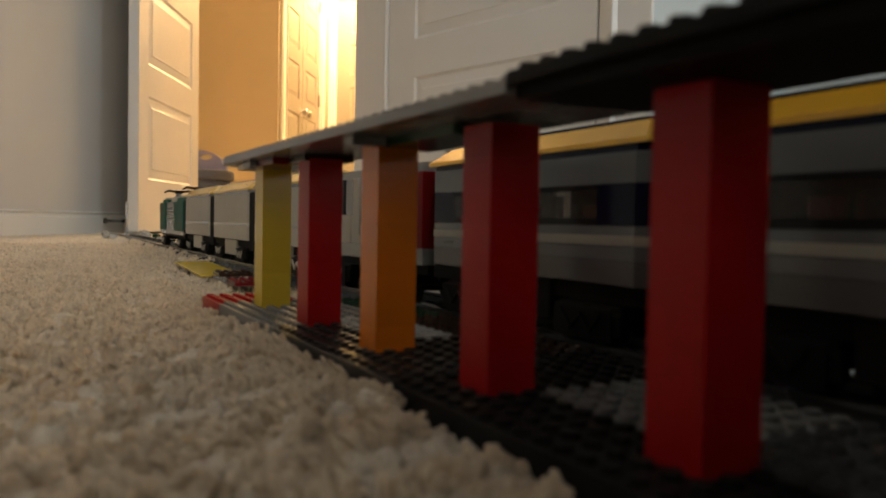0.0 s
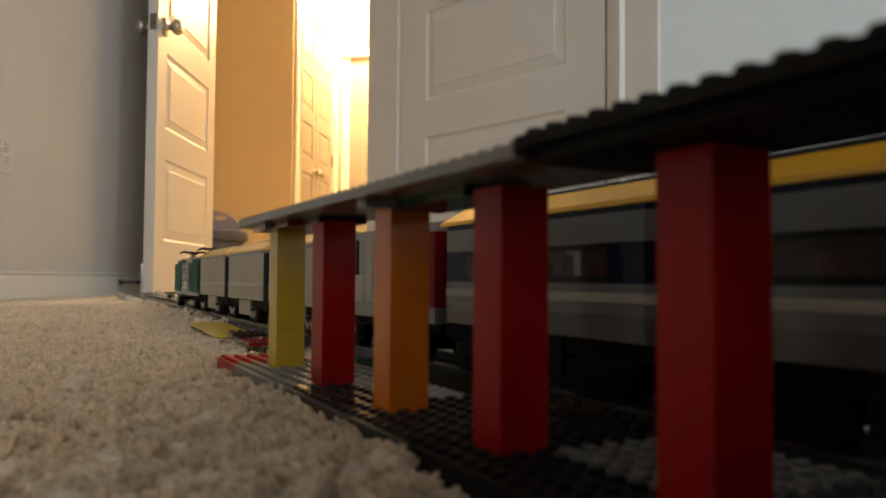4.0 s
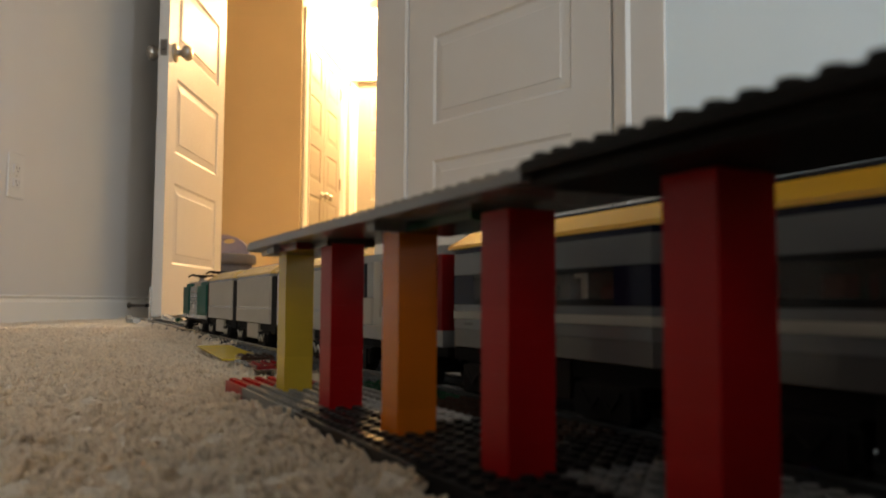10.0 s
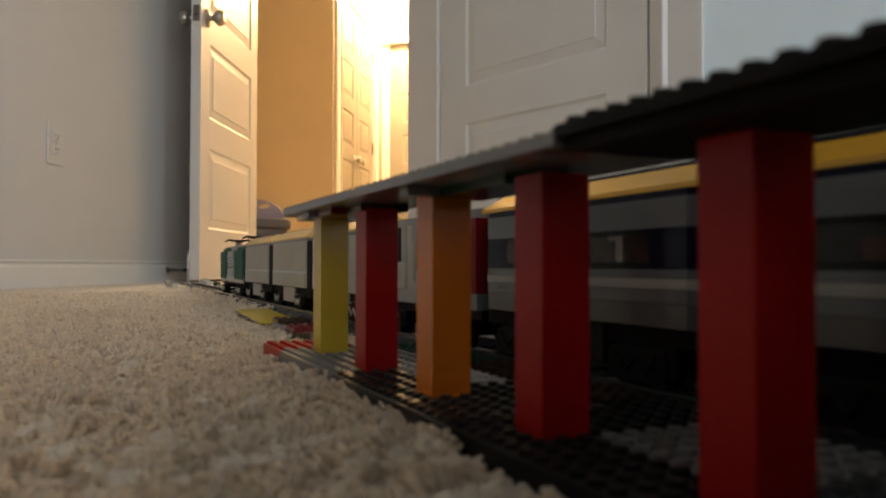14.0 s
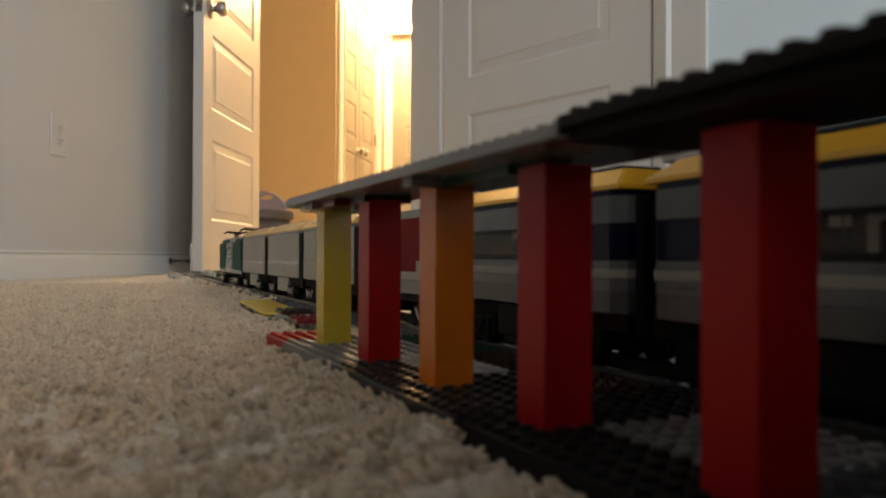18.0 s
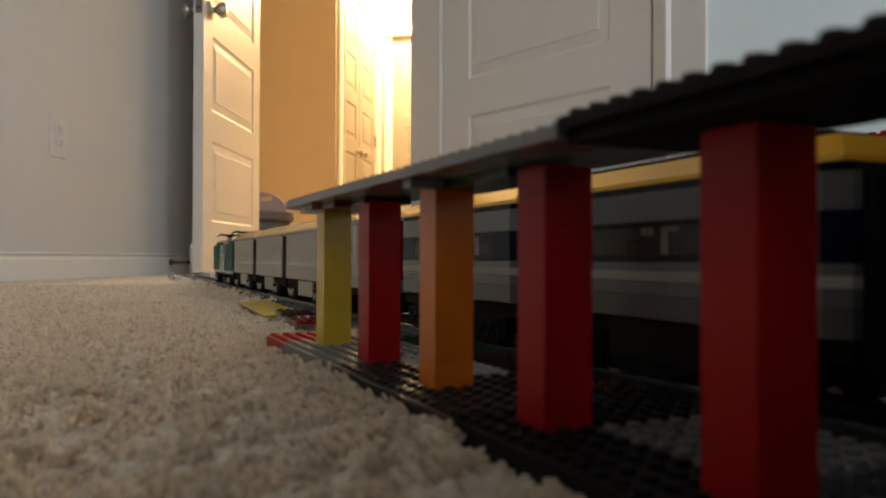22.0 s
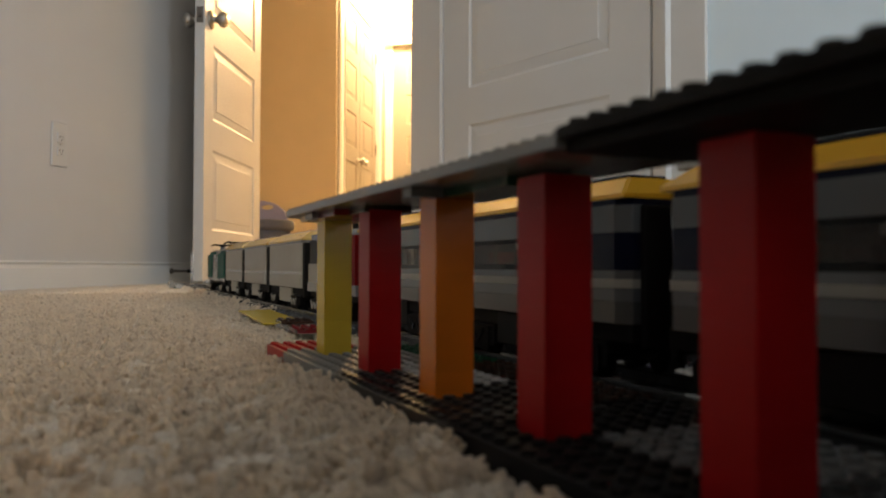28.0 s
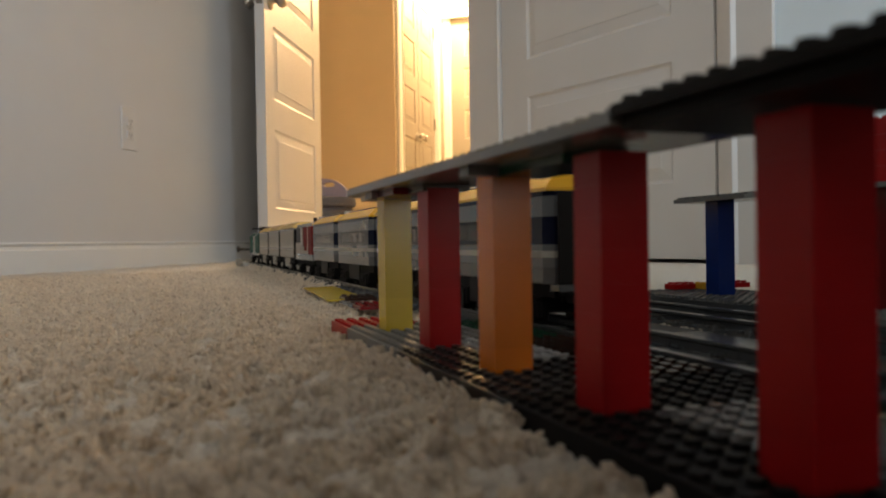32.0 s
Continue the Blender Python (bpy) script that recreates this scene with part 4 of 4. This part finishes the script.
        part("white_bar", bx(-0.004, 0.016, -0.0072, -0.006, h(0.0505), h(0.0545), bevel=0.0003), LTGREY, car, "light grey bar")
        part("door_light", bx(-0.0042, -0.0012, -0.0068, -0.006, h(0.0735), h(0.0800), bevel=0.0003), DKGREY, car)
        part("step", bx(-H + 0.001, H - 0.001, -0.012, 0.0, 0.0205, 0.0245, bevel=0.0005), DKGREY, car)
        bm = cyl(bmesh.new(), (-0.013, -0.006, 0.0165), (0, -1, 0), 0.003, 0.010, 12)
        cyl(bm, (0.013, -0.006, 0.0165), (0, -1, 0), 0.003, 0.010, 12)
        cyl(bm, (0, -0.002, 0.012), (0, -1, 0), 0.004, 0.014, 12)
        part("coupling", bm, BLACK, car, "black buffers and magnet coupling")
    return car


def locomotive(L):
    car = thing("toy_locomotive", "teal and grey toy electric locomotive with black pantographs", "toy locomotive")
    band(car, "underframe", MATTEBLACK, L, 0.0165, h(0.034), 0.004)
    band(car, "skirt", LTGREY, L, h(0.034), h(0.046), 0.0005, 0.004, L - 0.004)
    for y0, y1, nm in ((0.0, 0.100, "rear"), (L - 0.080, L, "front")):
        band(car, "cab", TEAL, L, h(0.040), h(0.088), -0.0006, y0, y1, "teal %s cab" % nm, cut=0.004)
        band(car, "cab_roof", TEAL, L, h(0.088), h(0.094), 0.004, y0 + 0.002, y1 - 0.003, cut=0.005)
    part("windscreen", plan_block(H - 0.006, L - 0.0005, L + 0.0008, h(0.068), h(0.086)), PANE, car, "dark windscreen")
    for s in (-1, 1):
        part("headlight", cyl(bmesh.new(), (s * 0.016, L, h(0.050)), (0, 1, 0), 0.0025, 0.0015, 12), WHITE, car)
        part("cab_window", bx(s * (H + 0.0006) - 0.0004, s * (H + 0.0006) + 0.0004, L - 0.018, L - 0.006, h(0.070), h(0.084)), PANE, car)
    band(car, "body_side", LTGREY, L, h(0.046), h(0.088), 0.0008, 0.100, L - 0.080)
    for k in range(4):
        y = 0.102 + k * (L - 0.184) / 4
        for s in (-1, 1):
            for q in range(4):
                z = h(0.058) + q * 0.006
                part("vent_slat", bx(s * H - 0.0006, s * H + 0.0006, y, y + 0.010, z, z + 0.0022), DKGREY, car)
    part("roof", plan_block(H - 0.007, 0.012, L - 0.014, h(0.088), h(0.097), 0.004, 0.004), MIDGREY, car)
    for y in (0.014, L - 0.055):
        bm = cyl(bmesh.new(), (0, y, h(0.096)), (0, 0, 1), 0.0060, 0.005, 14)
        cyl(bm, (0, y, h(0.096) + 0.005), (0, 0, 1), 0.0040, 0.0035, 12)
        part("insulator", bm, LTGREY, car, "grey round insulator")
        bm = bx(-0.006, 0.006, y - 0.009, y + 0.009, h(0.1045), h(0.1062), bevel=0.0004)
        for q in (-0.006, 0.006):
            cyl(bm, (-0.011, y + q, h(0.1085)), (1, 0, 0), 0.0018, 0.022, 10)
            for sg in (-1, 1):
                cyl(bm, (sg * 0.011, y + q, h(0.1085)), (sg, 0, 0.25), 0.0018, 0.006, 10, 0.0015)
                cyl(bm, (sg * 0.0165, y + q, h(0.1100)), (sg, 0, -0.55), 0.0015, 0.008, 10, 0.0010)
        cyl(bm, (0, y - 0.010, h(0.1062)), (0, 0.9, 0.12), 0.0014, 0.020, 8)
        part("pantograph", bm, MATTEBLACK, car, "black folded pantograph with drooping horns")
    bogies(car, L, (0.045, L - 0.045))
    return car


def red_car(L):
    car = thing("toy_red_car", "red and white toy rail car with a dark cab window", "toy train car")
    band(car, "underframe", MATTEBLACK, L, 0.0165, h(0.036), 0.004)
    band(car, "skirt", LTGREY, L, h(0.036), h(0.046), 0.0005)
    band(car, "side", CARRED, L, h(0.046), h(0.092), 0.0, 0.0, 0.036, "dark red end panel")
    band(car, "pillar_strip", PALEGREY, L, h(0.046), h(0.092), -0.0004, 0.036, 0.042)
    band(car, "side", CARRED, L, h(0.052), h(0.092), 0.0022, 0.042, 0.100, "red side wall")
    band(car, "sill", PALEGREY, L, h(0.046), h(0.052), -0.0004, 0.042, 0.100)
    for y0, y1 in ((0.042, 0.052), (0.090, 0.100)):
        band(car, "sill_step", PALEGREY, L, h(0.052), h(0.060), 0.0006, y0, y1)
    band(car, "pillar_strip", PALEGREY, L, h(0.046), h(0.092), -0.0004, 0.100, 0.112)
    band(car, "cab", PALEGREY, L, h(0.046), h(0.066), 0.0, 0.112, L, "pale grey lower cab", cut=0.004)
    band(car, "cab_post", LTGREY, L, h(0.066), h(0.092), 0.0006, 0.112, 0.128)
    band(car, "cab_window", PANE, L, h(0.066), h(0.092), 0.0012, 0.128, L - 0.002, "dark cab window", cut=0.004)
    band(car, "roof", LTGREY, L, h(0.092), h(0.098), 0.003, cut=0.004)
    part("chimney", cyl(bmesh.new(), (-0.010, 0.045, h(0.098)), (0, 0, 1), 0.003, 0.009, 12), BLACK, car, "short black roof pipe")
    bogies(car, L, (0.035, L - 0.035))
    return car


TRAIN_ROWS = [(0, 1.2383), (14, 1.2383), (14.5, 1.2427), (15.2, 1.2526), (16.5, 1.2723), (17, 1.2811), (17.5, 1.2888), (18, 1.2898), (18.5, 1.2942), 
              (19, 1.3063), (19.5, 1.3213), (20, 1.3384), (20.5, 1.3512), (21, 1.3608), (21.5, 1.3715), (22, 1.3822), (22.5, 1.3897), (23, 1.3993), 
              (23.5, 1.409), (24, 1.4186), (24.5, 1.4262), (25, 1.4326), (25.5, 1.4403), (26.5, 1.4568), (27.5, 1.4747), (28, 1.4899), (28.5, 1.5167), 
              (29, 1.5587), (29.5, 1.6216), (30, 1.7049), (30.5, 1.7872), (31, 1.882), (31.5, 1.9733), (32, 2.0578)]
train = []
for kind, a, b in CARS:
    L = b - a
    c = locomotive(L) if kind == "toy_locomotive" else red_car(L) if kind == "red" else coach(L, kind != "grey", b > 1.5)
    train.append((c, b))


def motions():
    for c, back in train:
        walk(c, [(t, pose(TX + VEER * (p - back - 0.4), p - back, RAILZ, 0, 0, VEER_DEG)) for t, p in TRAIN_ROWS])
    # wheels roll without slip: a row at least every 80 degrees
    rolls = []
    for (t0, p0), (t1, p1) in zip(TRAIN_ROWS, TRAIN_ROWS[1:]):
        n = max(1, math.ceil((p1 - p0) / 0.0072 / radians(75)))
        rolls += [(t0 + (t1 - t0) * i / n, (p0 + (p1 - p0) * i / n) / 0.0072) for i in range(n)]
    rolls.append((TRAIN_ROWS[-1][0], TRAIN_ROWS[-1][1] / 0.0072))
    for w, q in WHEELS:
        walk(w, [(t, pose(0, q, 0.0072, -math.degrees(a), 0, 0)) for t, a in rolls])


# ---- small things ----
# duplex outlet on the left wall
o = thing("wall_outlet", "white duplex outlet with a cream cover plate", "outlet", LW @ pose(0.238, -0.0, 0.4115))
part("cover_plate", bx(-0.037, 0.037, -0.0055, 0, -0.0635, 0.0635, bevel=0.0025), CREAM, o)
for z in (-0.0195, 0.0195):
    r = part("receptacle", bx(-0.0165, 0.0165, -0.0085, -0.005, z - 0.0140, z + 0.0140, bevel=0.003), CREAM, o)
    for x in (-0.0065, 0.0065):
        part("slot", bx(x - 0.0012, x + 0.0012, -0.0088, -0.0078, z - 0.002, z + 0.006), MIDGREY, r)
    part("slot", cyl(bmesh.new(), (0, -0.0080, z - 0.0075), (0, -1, 0), 0.0023, 0.0008, 10), MIDGREY, r)
part("screw", cyl(bmesh.new(), (0, -0.0050, 0), (0, -1, 0), 0.003, 0.0012, 12), STEEL, o)

# spring door stop on the baseboard
s = thing("door_stop", "dark metal spring door stop on the baseboard", "door stop", LW @ pose(0.885, -0.014, 0.046))
part("base_plate", cyl(bmesh.new(), (0, 0, 0), (0, -1, 0), 0.011, 0.004, 16), DARKSTEEL, s)
bm = bmesh.new()
for k in range(15):
    cyl(bm, (0, -0.004 - k * 0.0042, 0), (0, -1, 0), 0.0052 - 0.0001 * k, 0.0028, 12)
cyl(bm, (0, -0.002, 0), (0, -1, 0), 0.0036, 0.066, 10)
part("spring", bm, DARKSTEEL, s)
part("rubber_tip", cyl(bmesh.new(), (0, -0.066, 0), (0, -1, 0), 0.0075, 0.013, 14, 0.0065), BLACK, s, "black rubber tip")

# lilac tub with a grip hole, standing in the doorway
tub = thing("storage_tub", "lilac and slate tub with a rounded lid and grip hole", "tub", pose(0.704, 3.74, 0.0, 0, 0, 20))
prof = [(0.118, 0.0), (0.124, 0.01), (0.136, 0.20), (0.138, 0.228)]
part("tub_body", lathe(prof, 36), SLATE, tub, "slate grey tub body", smooth=True)
prof = [(0.138, 0.230), (0.152, 0.234), (0.156, 0.244), (0.154, 0.270), (0.146, 0.276)]
part("rim", lathe(prof, 36), SLATE, tub, "dark rim", smooth=True)
bm = bmesh.new()
n = 20
out, inn = [], []
for side in (-0.012, 0.012):
    arch = [bm.verts.new((0.130 * math.cos(math.pi * q / n), side, 0.274 + 0.094 * math.sin(math.pi * q / n))) for q in range(n + 1)]
    hole = [bm.verts.new((0.034 + 0.030 * math.cos(math.pi * 2 * q / n), side, 0.338 + 0.012 * math.sin(math.pi * 2 * q / n))) for q in range(n)]
    out.append(arch), inn.append(hole)
for arch, hole, flip in ((out[0], inn[0], False), (out[1], inn[1], True)):
    for q in range(n // 2):
        a, b = arch[2 * q], arch[2 * q + 2]
        f = [arch[2 * q], arch[2 * q + 1], arch[2 * q + 2], hole[q + 1], hole[q]]
        bm.faces.new(f[::-1] if flip else f)
    low = [arch[0]] + [hole[(n - q) % n] for q in range(n // 2 + 1)] + [arch[n]]
    bm.faces.new(low if flip else low[::-1])
for q in range(n):
    bm.faces.new((out[0][q], out[1][q], out[1][q + 1], out[0][q + 1]))
    bm.faces.new((inn[0][q], inn[0][(q + 1) % n], inn[1][(q + 1) % n], inn[1][q]))
bm.faces.new((out[0][0], out[0][n], out[1][n], out[1][0]))
bmesh.ops.recalc_face_normals(bm, faces=bm.faces)
part("lid_handle", bm, LILAC, tub, "lilac arched handle with a grip hole", at=pose(0, 0, 0, 0, 0, -50))

# ceiling lamp of the hall
hl = thing("ceiling_lamp", "domed glass ceiling lamp with a bronze ring, lit", "ceiling lamp", pose(HALL_LAMP.x, HALL_LAMP.y, CEILZ))
part("ceiling_plate", lathe([(0.07, -0.03), (0.075, -0.02), (0.075, 0.0)], 28), DARKSTEEL, hl)
part("glass_dome", lathe([(0.02, -0.135), (0.08, -0.122), (0.12, -0.095), (0.135, -0.06), (0.13, -0.05)], 32), GLOW, hl, "glowing frosted glass dome", smooth=True).visible_shadow = False
part("ring", lathe([(0.136, -0.066), (0.146, -0.066), (0.150, -0.055), (0.146, -0.044), (0.136, -0.044)], 36), DARKSTEEL, hl, "bronze ring", smooth=True)

# loose plates lying on the carpet beside the track
pl = thing("toy_yellow_plate", "thin yellow toy plate lying beside the track", "toy plate", pose(0.154, 0.800, 0.0046, 0.4, -1.0, -3))
bm = plate(5, 28, 0.0020, stud=False)
part("sheet", bm, LEMON, pl)
pl = thing("toy_red_plate", "small dull red studded toy plate on the carpet", "toy plate", pose(0.157, 0.668, 0.0060, 0.5, -1, -3))
part("sheet", plate(4, 5, PL), DKRED, pl)
pl = thing("toy_brown_plate", "dark brown studded toy plate beside the track", "toy plate", pose(0.165, 0.768, 0.0070, 0.5, 0, -2))
part("sheet", plate(4, 4, PL), BROWN, pl)
pl = thing("toy_grey_plate", "thin light grey toy strip beside the track", "toy plate", pose(0.158, 0.711, 0.0050, 0.5, 0, -2))
part("sheet", plate(1, 8, 0.0022, stud=False), LTGREY, pl)

# clear signal post and loose clear bricks at the track's end
sg = thing("toy_signal_post", "clear plastic toy post on a studded foot", "toy signal", pose(0.262, 2.45, 0.004))
part("foot", plate(4, 4, PL), LTGREY, sg, "", pose(-0.016, -0.016, 0))
for k in range(10):
    part("clear_brick", plate(1, 1, BR, stud=False), CLEAR, sg, "", pose(-0.004, -0.004, PL + k * BR))
SPOTS = ((0.196, 2.26, 20), (0.212, 2.22, 70), (0.216, 2.36, 40), (0.190, 2.33, 5), (0.204, 2.30, 55), (0.210, 2.41, 15),
         (0.292, 2.24, 30), (0.304, 2.30, 75), (0.318, 2.26, 10), (0.330, 2.34, 50), (0.298, 2.38, 65), (0.312, 2.42, 25), (0.340, 2.28, 80))
for k, (x, y, a) in enumerate(SPOTS):
    tone = ("clear", "white", "green", "pale grey")[(0, 1, 0, 3, 2)[k % 5]]
    t = thing("toy_loose_brick", "loose %s toy brick on the carpet by the track" % tone, "toy brick", pose(x, y, 0.0035, 4 + 5 * (k % 4), 3 - 4 * (k % 3), a), group="loose bricks by the track")
    part("brick", plate(2, 1 + k % 4, BR if k % 2 else PL), {"clear": CLEAR, "white": WHITE, "green": GREEN, "pale grey": PALEGREY}[tone], t)

# a strip of smooth plates between the two tracks
for y, n, tone in ((0.06, 22, "dark"), (0.2368, 20, "mid"), (0.3976, 24, "dark")):
    pl = thing("toy_strip_plate", "smooth %s grey toy plate between the two tracks" % tone, "toy plate", pose(0.2715, y, 0.0052), group="plates between the tracks")
    part("sheet", plate(4, n, PL, stud=False), DULLGREY if tone == "dark" else DKGREY, pl)

# small bricks behind the blue pillar
for x, y, mat, nm in ((0.428, 0.600, RED, "red"), (0.450, 0.590, YELLOW, "yellow"), (0.481, 0.594, RED, "red")):
    t = thing("toy_brick", "low %s toy brick on the far platform" % nm, "toy brick", pose(x, y, PZ + 0.0050))
    part("brick", plate(3 if nm == "red" else 1, 2, 0.0045), mat, t)


motions()
